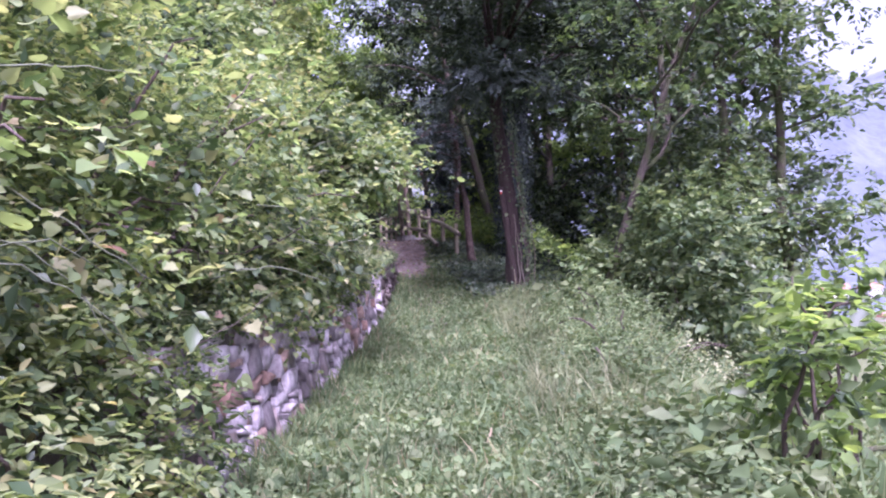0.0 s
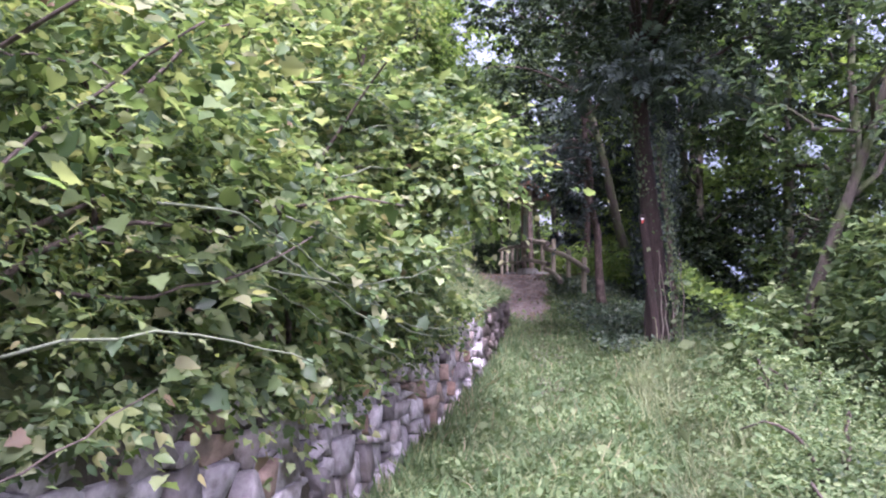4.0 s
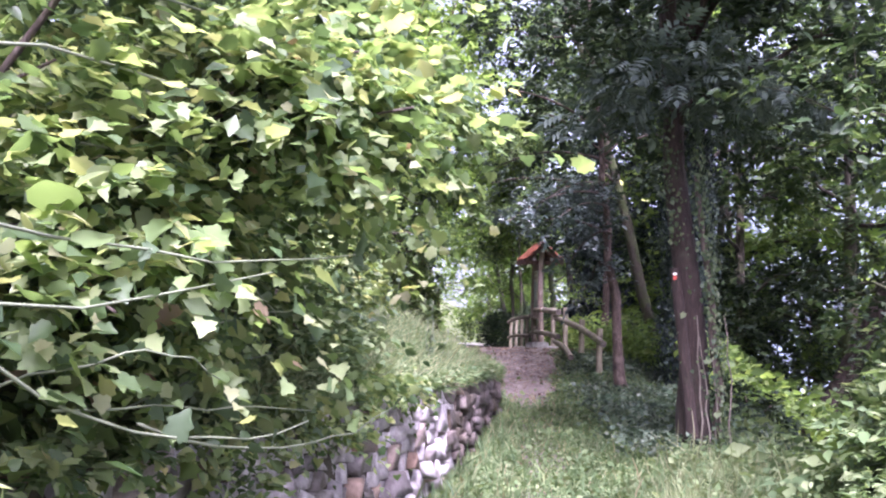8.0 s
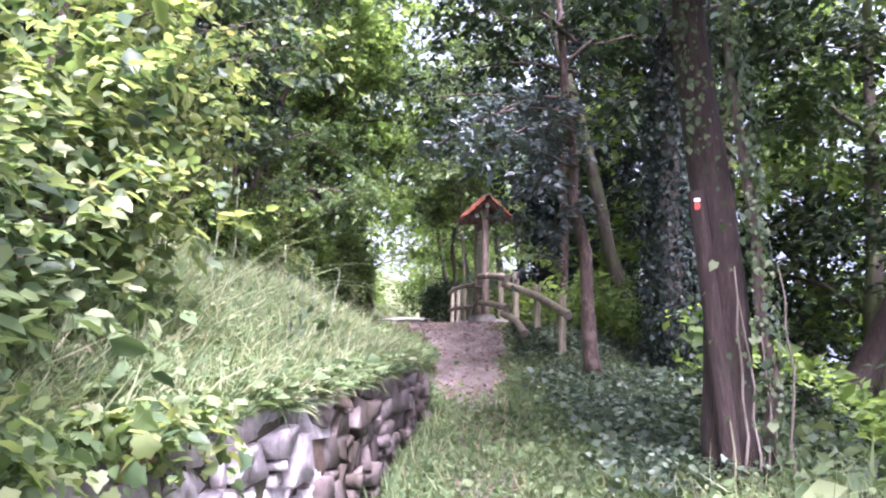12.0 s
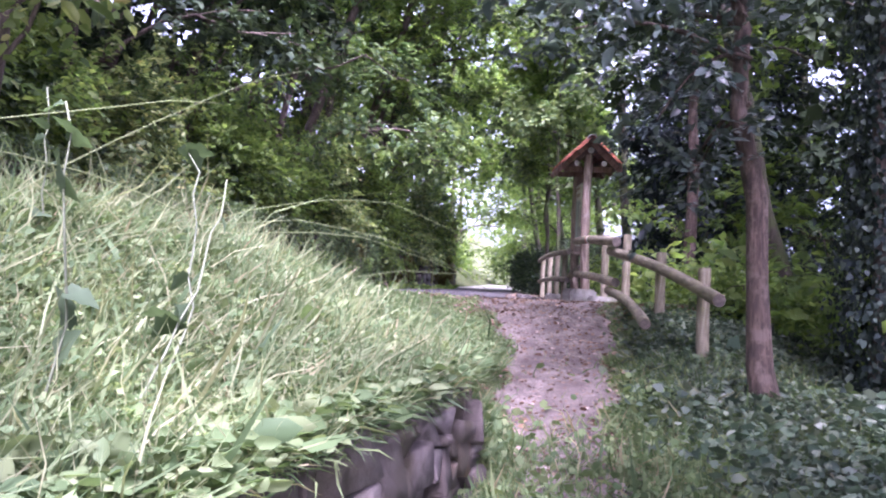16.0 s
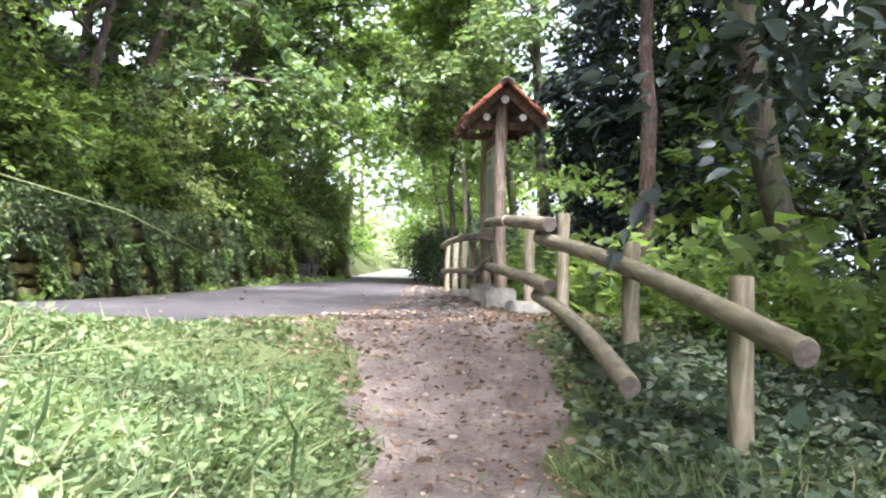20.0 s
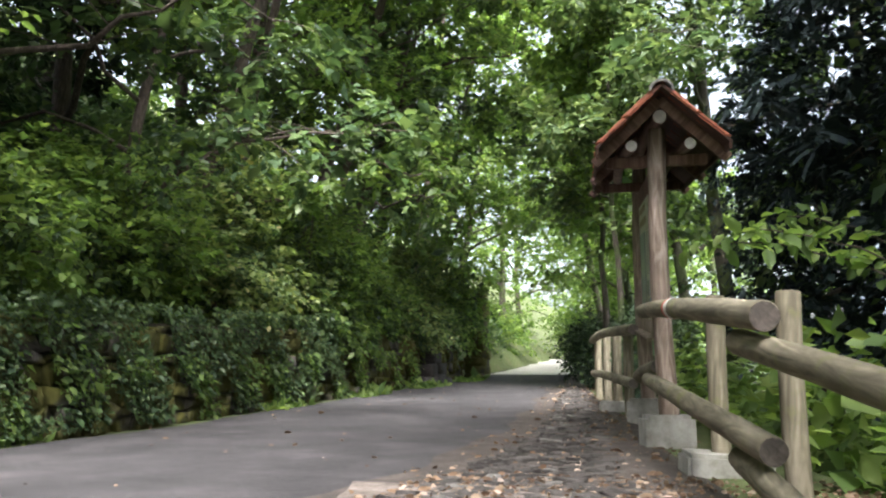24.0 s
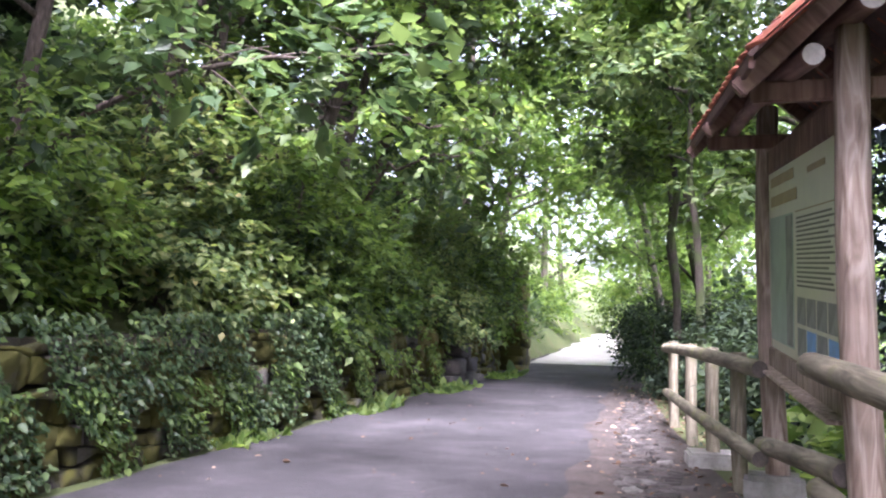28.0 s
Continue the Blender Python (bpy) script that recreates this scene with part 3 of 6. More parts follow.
def lay_stones(owner, meshes, mat, cells, near, stuff_name):
    """cells: (place, size, turn). Those for which near() holds become parts, the others one joined part."""
    rest = []
    for k, (p, s, turn) in enumerate(cells):
        m = Matrix.LocRotScale(Vector(p), Euler(turn), Vector(s))
        me = meshes[k % len(meshes)]
        if near(p):
            ob = new("stone", me)
            ob.parent = owner
            ob.matrix_parent_inverse = owner.matrix_basis.inverted()
            ob.matrix_basis = m
        else:
            V, F = VFS[me.name]
            A = np.array(m)
            rest.append((V @ A[:3, :3].T + A[:3, 3], F))
    if rest:
        ob = np_part(stuff_name, joined(*rest), mat, owner)
        ob["kind"] = "stuff"


rs = np.random.default_rng(11)
VFS = {}


def stone_set(tag, mat, n=7):
    out = []
    for i in range(n):
        me = stone_mesh(rs, tag)
        me.materials.append(mat)
        VFS[me.name] = vf_of(me)
        out.append(me)
    return out


def wall_core(name, x0, x1, y0, y1, low, top, label, shift=lambda y: 0.0):
    """The dark body that the facing stones sit in."""
    ys = np.linspace(y0, y1, int((y1 - y0) * 3) + 2)
    v, f = [], []
    for y in ys:
        o = shift(y)
        v += [(x0 + o, y, low(y)), (x1 + o, y, low(y)), (x1 + o, y, top(y)), (x0 + o, y, top(y))]
    for i in range(len(ys) - 1):
        a = i * 4
        for j in range(4):
            f.append((a + j, a + (j + 1) % 4, a + 4 + (j + 1) % 4, a + 4 + j))
    f += [(3, 2, 1, 0), tuple(len(v) - 4 + j for j in range(4))]
    return tagged(part(name, (v, f), M_HUMUS), label, "wall", kind="structure")


wall_a = wall_core("wall_1", -1.8, -1.5, 2.0, 19.3, lambda y: path_z(y) - 0.25, lambda y: wall_top(y) - 0.05, "pale drystone retaining wall of upright slabs overgrown at the top", lambda y: float(lie(y)))


def masonry(a0, a1, low, top, across, along, upright, rng):
    """Outlines of fitted stones: strips of uneven width, each cut into stones of uneven length. upright: strips run up the wall."""
    out = []
    u = a0 if upright else 0.0
    edge_ph = rng.uniform(0, 6, 3)
    sway = lambda k, v: 0.26 * across * (math.sin(v * 9 / along * 0.35 + k * 1.7 + edge_ph[0]) + math.sin(v * 5.3 / along * 0.35 + k * 2.9))
    k = 0
    end_u = a1 if upright else 1.6
    while u < end_u:
        w = across * rng.choice([0.5, 0.75, 1.05, 1.45, 1.8])
        lo, hi = (low(u), top(u)) if upright else (a0, a1)
        v = lo - along * rng.random()
        while v < hi:
            h = along * rng.choice([0.4, 0.65, 0.95, 1.3, 1.7], p=[0.18, 0.22, 0.3, 0.2, 0.1])
            v2 = min(v + h, hi)
            s1, s2, s3 = rng.normal(0, 0.12 * along, 3)
            c = [(u + sway(k, v), v + s1), (u + w + sway(k + 1, v), v - s1), (u + w + sway(k + 1, v2), v2 + s2), (u + sway(k, v2), v2 - s2)]
            cut = rng.uniform(0.02, 0.15, 8)
            c = [(p[0] + (q[0] - p[0]) * f, p[1] + (q[1] - p[1]) * f) for n4 in range(4) for p, q, f in ((c[n4], c[n4 - 1], cut[2 * n4]), (c[n4], c[(n4 + 1) % 4], cut[2 * n4 + 1]))]
            if v2 - v > 0.05:
                if upright:
                    out.append([(p, q) for p, q in c])
                else:
                    out.append([(q, low(min(max(q, a0), a1)) + p) for p, q in c if True])
            v = v2
        u += w
        k += 1
    if not upright:
        out = [[(p, min(q, top(p))) for p, q in c][::-1] for c in out if np.mean([q for p, q in c]) < top(c[0][0])]
    return out


def rubble(owner, polys, place, mat, near, gap, rng, deep=0.16, edge=0.95, tilt=0.06, uneven=0.012):
    """Fitted stones: each outline a chipped block of its own depth. place(a, b, d) gives the point d out of the wall's face."""
    rest = []
    for poly in polys:
        c = np.mean(poly, 0)
        size = max(0.03, min(np.ptp([q[0] for q in poly]), np.ptp([q[1] for q in poly])))
        inset = 1 - gap / size
        if inset < 0.4:
            continue
        depth = rng.normal(0, uneven)
        ta, tb = rng.normal(0, tilt), rng.normal(0, tilt)
        n = len(poly)
        rings = []
        for scale, out in ((inset, -deep), (inset, -0.006), (inset * edge, 0.008)):
            for q in poly:
                w = c + (np.array(q) - c) * scale
                chip = rng.normal(0, 0.005) if out > -deep else 0
                rings.append(place(w[0], w[1], depth + out + chip + (ta * (w[0] - c[0]) + tb * (w[1] - c[1])) * (out > -deep)))
        V = np.array(rings + [place(c[0], c[1], depth + 0.008 + rng.normal(0, 0.006))])
        F = []
        for r in range(2):
            for k in range(n):
                k2 = (k + 1) % n
                F += [(r * n + k, r * n + k2, (r + 1) * n + k2), (r * n + k, (r + 1) * n + k2, (r + 1) * n + k)]
        F += [(3 * n, 2 * n + k, 2 * n + (k + 1) % n) for k in range(n)]
        F = np.array(F)
        if near(c[0]):
            o = place(c[0], c[1], 0.0)
            ob = np_part("stone", (V - np.array(o), F), mat)
            ob.parent = owner
            ob.matrix_parent_inverse = owner.matrix_basis.inverted()
            ob.location = o
        else:
            rest.append((V, F))
    if rest:
        np_part("far_stones", joined(*rest), mat, owner)["kind"] = "stuff"


rw = np.random.default_rng(21)
wall_face = lambda a, b, d: (-1.45 + float(lie(a)) + d + 0.04 * (float(path_z(a)) + 0.4 - b), a, b)
low_a, top_a = lambda a: float(path_z(a)) - 0.12, lambda a: float(wall_top(a)) - 0.02
rubble(wall_a, masonry(4.4, 15.2, low_a, top_a, 0.2, 0.15, True, rw), wall_face, M_STONE, lambda a: 8.2 < a < 13.0, 0.015, rw, edge=0.96, uneven=0.026, tilt=0.14)
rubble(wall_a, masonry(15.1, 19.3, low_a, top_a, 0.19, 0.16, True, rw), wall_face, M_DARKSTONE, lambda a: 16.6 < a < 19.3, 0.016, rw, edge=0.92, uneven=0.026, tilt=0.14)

wall_b = wall_core("wall_2", -7.95, -7.42, 16.0, 44.5, lambda y: road_z(-7.2, y) - 0.2, lambda y: road_z(-7.2, y) + 1.12, "mossy dark stone wall along the lane", lambda y: float(road_l(y)) + 7.0)
blocks = stone_set("block", M_MOSSY, 8)
polys = masonry(18.0, 44.3, lambda a: float(road_z(-7, a)) - 0.05, lambda a: float(road_z(-7, a)) + 1.1, 0.13, 0.2, False, rw)
rubble(wall_b, polys, lambda a, b, d: (float(road_l(a)) - 0.2 + d * 1.6 - 0.05 * (b - 2.1), a, b), M_MOSSY, lambda a: 31.5 < a < 36.0, 0.018, rw, 0.2, edge=0.92, uneven=0.03, tilt=0.12)
# broken stretch with a fallen pale slab, and the pier at the wall's end
pier = thing("stone_pier", (-7.1, 44.7, 2.8), "ivy-grown stone pier at the end of the wall", "pier")
for k in range(12):
    np_part("stone", (VFS[blocks[k % 8].name][0] * np.array([0.55, 0.6, 0.24]) + np.array([-7.1 + rs.uniform(-.05, .05), 44.75 + rs.uniform(-.05, .05), 2.9 + 0.21 * k]), VFS[blocks[k % 8].name][1]), M_MOSSY, pier)
rock = thing("rock_pile", (-7.0, 40.6, 2.7), "pale grey fallen stones heaped against the mossy wall", "rocks")
for k, (dy, dz, sx, sy, sz) in enumerate([(-0.7, 0.12, 0.4, 0.55, 0.3), (0, 0.15, 0.45, 0.6, 0.36), (0.65, 0.12, 0.4, 0.5, 0.3), (-0.35, 0.42, 0.36, 0.5, 0.3), (0.3, 0.45, 0.34, 0.55, 0.3), (0.0, 0.72, 0.3, 0.5, 0.26)]):
    np_part("stone", (VFS[blocks[k].name][0] * np.array([sx, sy, sz]) + np.array([-7.0, 40.6 + dy, 2.62 + dz]), VFS[blocks[k].name][1]), M_COBBLE, rock)

# ---- cobbles of the shoulder ----
cob_owner = thing("cobble_strip", (-2.4, 30, 2.1), "worn cobbles set in earth beside the lane", "cobbles", kind="structure")
cobs = stone_set("cobble", M_COBBLE, 6)
cells = []
y = 25.6
while y < 40:
    left, right = float(road_r(y)) + 0.02, float(np.interp(y, [25.6, 27, 29, 32, 40], [-1.5, -1.3, -1.75, -2.2, -3.6]))
    x = left + rs.uniform(0, 0.08)
    d = rs.uniform(0.09, 0.14)
    while x < right:
        w = rs.uniform(0.07, 0.2)
        if rs.random() < 0.8:
            q = rs.uniform(0.75, 1.05)
            cells.append(((x + w / 2, y + rs.uniform(-0.04, 0.04), float(height(x, y)) + rs.uniform(-0.022, 0.004)), (w * 0.95 * q, d * q * rs.uniform(0.8, 1.15), 0.07), (rs.normal(0, 0.1), rs.normal(0, 0.1), rs.normal(0, 0.45))))
        x += w
    y += d
lay_stones(cob_owner, cobs, M_COBBLE, cells, lambda p: 27.3 < p[1] < 29.75, "far_cobbles")


# ---- logs, fence and information board ----
def log_part(name, a, b, r, owner, mat, ends=None, seg=14, seed=0, taper=0.94):
    """A round log with slightly uneven sides, chamfered rims and end grain of its own."""
    rng = np.random.default_rng(seed)
    a, b = Vector(a), Vector(b)
    L = (b - a).length
    q = (b - a).to_track_quat('Z', 'Y')
    n = max(4, int(L / 0.22))
    zs = np.concatenate([[0, 0.012], np.linspace(0.1, L - 0.1, n), [L - 0.012, L]])
    rad = np.array([r * 0.93] + [r * (1 + (taper - 1) * z / L) for z in zs[1:-1]] + [r * taper * 0.93])
    bow = 0.012 * L * np.sin(zs / L * math.pi)
    V, F = tube([(bb, bb * 0.6, z) for bb, z in zip(bow, zs)], rad, seg, False, rng, 0.02)
    ob = np_part(name, (V, F), mat, None, "", True)
    ob.matrix_basis = Matrix.Translation(a) @ q.to_matrix().to_4x4()
    if owner is not None:
        ob.parent = owner
        ob.matrix_parent_inverse = owner.matrix_basis.inverted()
    for k, z in ((0, 0.0), (1, L)):
        ring = V[:seg] if k == 0 else V[-seg:]
        c = ring.mean(0)
        v = np.concatenate([ring, [c + (0, 0, -0.004 if k == 0 else 0.004)]])
        f = np.array([((j + 1) % seg, j, seg) if k == 0 else (j, (j + 1) % seg, seg) for j in range(seg)])
        e = np_part("log_end", (v, f), ends or M_END)
        e.parent = ob
    return ob


def rounded_box(name, size, at, material, owner, bev=0.01, turn=(0, 0, 0), seg=2, label=""):
    bm = bmesh.new()
    bmesh.ops.create_cube(bm, size=1.0)
    bmesh.ops.scale(bm, vec=size, verts=bm.verts)
    bmesh.ops.bevel(bm, geom=bm.edges[:], offset=bev, segments=seg, affect='EDGES')
    ob = part(name, bm, material, None, label)
    ob.matrix_basis = Matrix.LocRotScale(Vector(at), Euler(turn), None)
    if owner is not None:
        ob.parent = owner
        ob.matrix_parent_inverse = owner.matrix_basis.inverted()
    return ob


fence = thing("log_fence", (-0.6, 26.4, 2.1), "weathered round-log railing with two rails beside the path", "fence")
hz = lambda x, y: float(height(x, y))
for k, (px, py, top) in enumerate([(0.3, 22.7, 2.42), (-0.05, 24.4, 2.7), (-0.46, 26.68, 3.13), (-0.8, 27.9, 3.24), (-1.82, 32.6, 3.38), (-2.08, 33.7, 3.42), (-2.36, 34.9, 3.46), (-2.68, 36.3, 3.5)]):
    log_part("post", (px, py, hz(px, py) - 0.25), (px, py, top), 0.062, fence, M_RAIL, M_RAIL, 12, 40 + k, 0.97)
rails = [((-0.7, 26.6, 2.89), (0.36, 21.9, 2.1), 0.064, M_DEND), ((-0.72, 26.75, 2.34), (-0.23, 22.7, 1.88), 0.06, M_DEND),
         ((-1.30, 29.75, 2.84), (-1.66, 31.75, 2.76), 0.062, M_DEND), ((-0.6, 26.08, 2.97), (-1.42, 29.95, 3.33), 0.068, M_DEND), ((-0.6, 26.05, 2.42), (-1.4, 29.99, 2.74), 0.064, M_DEND),
         ((-1.66, 31.55, 3.27), (-2.8, 36.5, 3.42), 0.06, M_DEND), ((-1.67, 31.42, 2.7), (-2.8, 36.5, 2.88), 0.056, M_DEND)]
for k, (a, b, r, e) in enumerate(rails):
    ob = log_part("rail", a, b, r, fence, M_RAIL, e, 14, 60 + k)
    if k == 3:
        blaze_rail = ob
# painted trail mark wrapped round the rail
for k, (z0, z1, mt, nm) in enumerate([(1.9, 2.02, M_WHITE, "white_band"), (2.02, 2.09, M_RED, "red_band")]):
    b_ = np_part(nm, tube([(0.0476, 0.0286, z0), (0.0475, 0.0285, z1)], [0.0695, 0.0695], 16, False), mt, None, "", True)
    b_.parent = blaze_rail
for k, (px, py) in enumerate([(-0.8, 27.9), (-2.08, 33.7)]):
    rounded_box("stone_footing", (0.5, 0.42, 0.2), (px, py, hz(px, py) + 0.03), M_CONC, fence, 0.025, (0.02, 0.03, 0.2))

kf, kr = Vector((-1.21, 29.61, 0)), Vector((-1.56, 31.95, 0))
along = (kr - kf).normalized()
kang = math.atan2(-along.x, along.y)
kiosk = thing("information_board", (kf.x, kf.y, 2.15), "roofed wooden information board with red tiles on two log posts", "information board")
K = Matrix.Translation((kf.x, kf.y, 0)) @ Matrix.Rotation(kang, 4, 'Z')
LEN = (kr - kf).length


def leaning(z, turn):
    """The board's frame, rising towards its rear with the ground."""
    return K @ Matrix.Translation((0, 0, z)) @ Matrix.Rotation(turn, 4, 'X') @ Matrix.Translation((0, 0, -z))


KR, KB = leaning(4.9, 0.125), leaning(3.7, 0.1)
REAR = 0.32


def kp(x, y, z, base=None):
    return (base or K) @ Vector((x, y, z))


def kbox(name, size, at, mat, bev=0.008, turn=0.0, label="", tilt=0.0, owner=None, base=None):
    ob = rounded_box(name, size, (0, 0, 0), mat, None, bev, label=label)
    ob.matrix_basis = (base or K) @ Matrix.Translation(at) @ Matrix.Rotation(tilt, 4, 'Z') @ Matrix.Rotation(turn, 4, 'Y')
    o = owner or kiosk
    ob.parent = o
    ob.matrix_parent_inverse = o.matrix_world.inverted() if o is not kiosk else kiosk.matrix_basis.inverted()
    return ob


bpy.context.view_layer.update()
for k, yy in enumerate((0.0, LEN)):
    log_part("post", kp(0, yy, 2.38 + 0.03 * yy), kp(0, yy, 4.86 + 0.125 * yy), 0.083, kiosk, M_POST, M_END, 16, 80 + k, 0.9)
    kbox("concrete_footing", (0.4, 0.36, 0.42), (-0.03, yy, 2.24 + 0.04 * yy), M_CONC, 0.035, 0, "pale weathered concrete block", 0.15 * (1 - 2 * k))
log_part("ridge_log", kp(0, -0.36, 4.91, KR), kp(0, LEN + 0.2, 4.91, KR), 0.058, kiosk, M_BEAM, M_END, 14, 90)
for s in (1, -1):
    log_part("purlin", kp(0.235 * s, -0.36, 4.68, KR), kp(0.235 * s, LEN + 0.2, 4.68, KR), 0.05, kiosk, M_BEAM, M_END, 14, 92 + s)
for yy in (0.0, LEN):
    kbox("cross_beam", (0.86, 0.075, 0.1), (0, yy + (0.1 if yy == 0 else -0.1), 4.6), M_BEAM, 0.01, base=KR)
PITCH = radians(43)
for yy in (-0.3, LEN * 0.5, LEN + 0.16):
    for s in (1, -1):
        kbox("rafter", (0.74, 0.07, 0.085), (0.27 * s, yy, 4.8), M_BEAM, 0.008, PITCH * s, base=KR)
for s in (1, -1):
    kbox("roof_deck", (0.72, LEN + 0.6 + REAR, 0.022), (0.262 * s, (LEN + REAR - 0.6) / 2, 4.885), M_DECK, 0.004, PITCH * s, base=KR)
    kbox("eave_board", (0.022, LEN + 0.56 + REAR, 0.07), (0.515 * s, (LEN + REAR - 0.6) / 2, 4.625), M_DECK, 0.004, base=KR)


def tile_mesh(rng):
    """A clay tile: slightly arched across, rounded at its lower end."""
    v, f = [], []
    n = 6
    for j in range(n + 1):
        u = -1 + 2 * j / n
        arch = 0.028 * (1 - u * u)
        tip = 0.2 - 0.05 * abs(u) ** 2.4
        v += [(-0.1, u * 0.083, arch), (tip, u * 0.083, arch), (tip, u * 0.083, arch - 0.016), (-0.1, u * 0.083, arch - 0.016)]
    for j in range(n):
        a = j * 4
        f += [(a, a + 4, a + 5, a + 1), (a + 1, a + 5, a + 6, a + 2), (a + 2, a + 6, a + 7, a + 3)]
    v = [tuple(np.array(p) + rng.normal(0, 0.0015, 3)) for p in v]
    me = bpy.data.meshes.new("tile")
    me.from_pydata(v, [], f)
    me.materials.append(M_TILE)
    return me


tiles = [tile_mesh(rs) for _ in range(4)]
rows, cols = 4, int((LEN + 0.68 + REAR) / 0.165)
for s in (1, -1):
    for r in range(rows):
        for c in range(cols):
            yy = -0.62 + 0.165 * (c + 0.5) + (0.0 if r % 2 else 0.02)
            d = 0.02 + 0.145 * r + rs.normal(0, 0.004)
            ob = new("tile", tiles[(c * 3 + r) % 4])
            m = KR @ Matrix.Translation((0, yy, 5.115)) @ Matrix.Rotation(PITCH * s, 4, 'Y') @ Matrix.Translation((s * (d + 0.03), 0, 0.012 + 0.007 * rs.random()))
            if s < 0:
                m = m @ Matrix.Rotation(math.pi, 4, 'Z')
            ob.parent = kiosk
            ob.matrix_parent_inverse = kiosk.matrix_basis.inverted()
            ob.matrix_basis = m @ Matrix.Rotation(-0.05, 4, 'Y') @ Matrix.Rotation(rs.normal(0, 0.012), 4, 'Z')
n = 9
for c in range(9):
    yy = -0.6 + (LEN + 0.6 + REAR) / 9 * (c + 0.5)
    ring = [math.pi * j / 8 for j in range(9)]
    v, f = [], []
    for e, q in ((-0.2, 0.1), (0.2, 0.085)):
        for a in ring:
            v += [(math.cos(a) * q, yy + e, 5.075 + math.sin(a) * q * 0.95), (math.cos(a) * (q - 0.018), yy + e, 5.075 + math.sin(a) * (q - 0.018) * 0.95)]
    for j in range(8):
        a = 2 * j
        f += [(a, a + 2, a + 20, a + 18), (a + 1, a + 19, a + 21, a + 3), (a, a + 1, a + 3, a + 2), (a + 18, a + 20, a + 21, a + 19)]
    ob = part("ridge_tile", (v, f), M_CONC if c == 0 else M_TILE)
    ob.matrix_basis = KR
    ob.parent = kiosk
    ob.matrix_parent_inverse = kiosk.matrix_basis.inverted()

# the panel and its print, on the side of the lane
PZ0, PZ1 = 3.2, 4.4
PW = LEN - 0.17
board = kbox("panel", (0.024, PW, PZ1 - PZ0), (-0.02, LEN / 2, (PZ0 + PZ1) / 2), M_PANEL, 0.003, base=KB, label="cream printed panel with map, text and photographs")
kbox("top_board", (0.05, PW, 0.16), (-0.02, LEN / 2, PZ1 + 0.08), M_BEAM, 0.006, base=KB)
kbox("bottom_board", (0.06, PW, 0.13), (-0.025, LEN / 2, PZ0 - 0.066), M_POST, 0.006, base=KB)
kbox("ledge", (0.13, PW, 0.022), (-0.075, LEN / 2, PZ0 - 0.14), M_POST, 0.005, base=KB)


bpy.context.view_layer.update()


def ink(name, y0, y1, z0, z1, mat, depth=0.0):
    """A flat printed patch; y from the rear post towards the front, z up, both as shares of the panel."""
    ya, yb = LEN - 0.085 - PW * y0, LEN - 0.085 - PW * y1
    kbox(name, (0.002, abs(ya - yb), (z1 - z0) * (PZ1 - PZ0)), (-0.0345 - depth, (ya + yb) / 2, PZ0 + (z0 + z1) / 2 * (PZ1 - PZ0)), mat, 0.0005, base=KB, owner=board)


ink("heading", 0.05, 0.42, 0.91, 0.965, M_BROWN)
ink("heading", 0.05, 0.46, 0.8, 0.86, M_BROWN)
ink("heading", 0.6, 0.8, 0.9, 0.93, M_BROWN)
ink("map", 0.03, 0.4, 0.05, 0.74, M_TEAL)
ink("map_detail", 0.3, 0.39, 0.06, 0.73, M_PHOTO, 0.0025)
ink("rule", 0.44, 0.9, 0.735, 0.742, M_BROWN)
for k in range(16):
    ink("text_line", 0.45, 0.86 + 0.04 * math.sin(k * 2.7), 0.7 - 0.022 * k, 0.71 - 0.022 * k, M_INK)
for k in range(4):
    ink("photo", 0.45 + 0.12 * k, 0.555 + 0.12 * k, 0.19, 0.32, M_PHOTO)
    ink("photo", 0.45 + 0.12 * k, 0.555 + 0.12 * k, 0.03, 0.17, M_BLUE if k % 2 else M_PHOTO)


# ---- plants ----
def scatter(centers, sig, count, rng, flat=0.55):
    """count points round each centre, flattened upwards."""
    n = len(centers)
    P = np.repeat(centers, count, 0) + rng.standard_normal((n * count, 3)) * np.array([sig, sig, sig * flat])
    return P


def foliage(P, out, size, shape, rng, face=0.5, droop=0.35):
    """Leaves at P that face up and outwards."""
    n = len(P)
    D = out * 0.7 + rng.standard_normal((n, 3)) * 0.6 + np.array([0, 0, -droop])
    N = np.array([0, 0, 1.0]) * 0.9 + out * face + rng.standard_normal((n, 3)) * 0.45
    S = size * np.exp(rng.normal(0, 0.28, n))
    return leaves(P, D, N, S, shape)


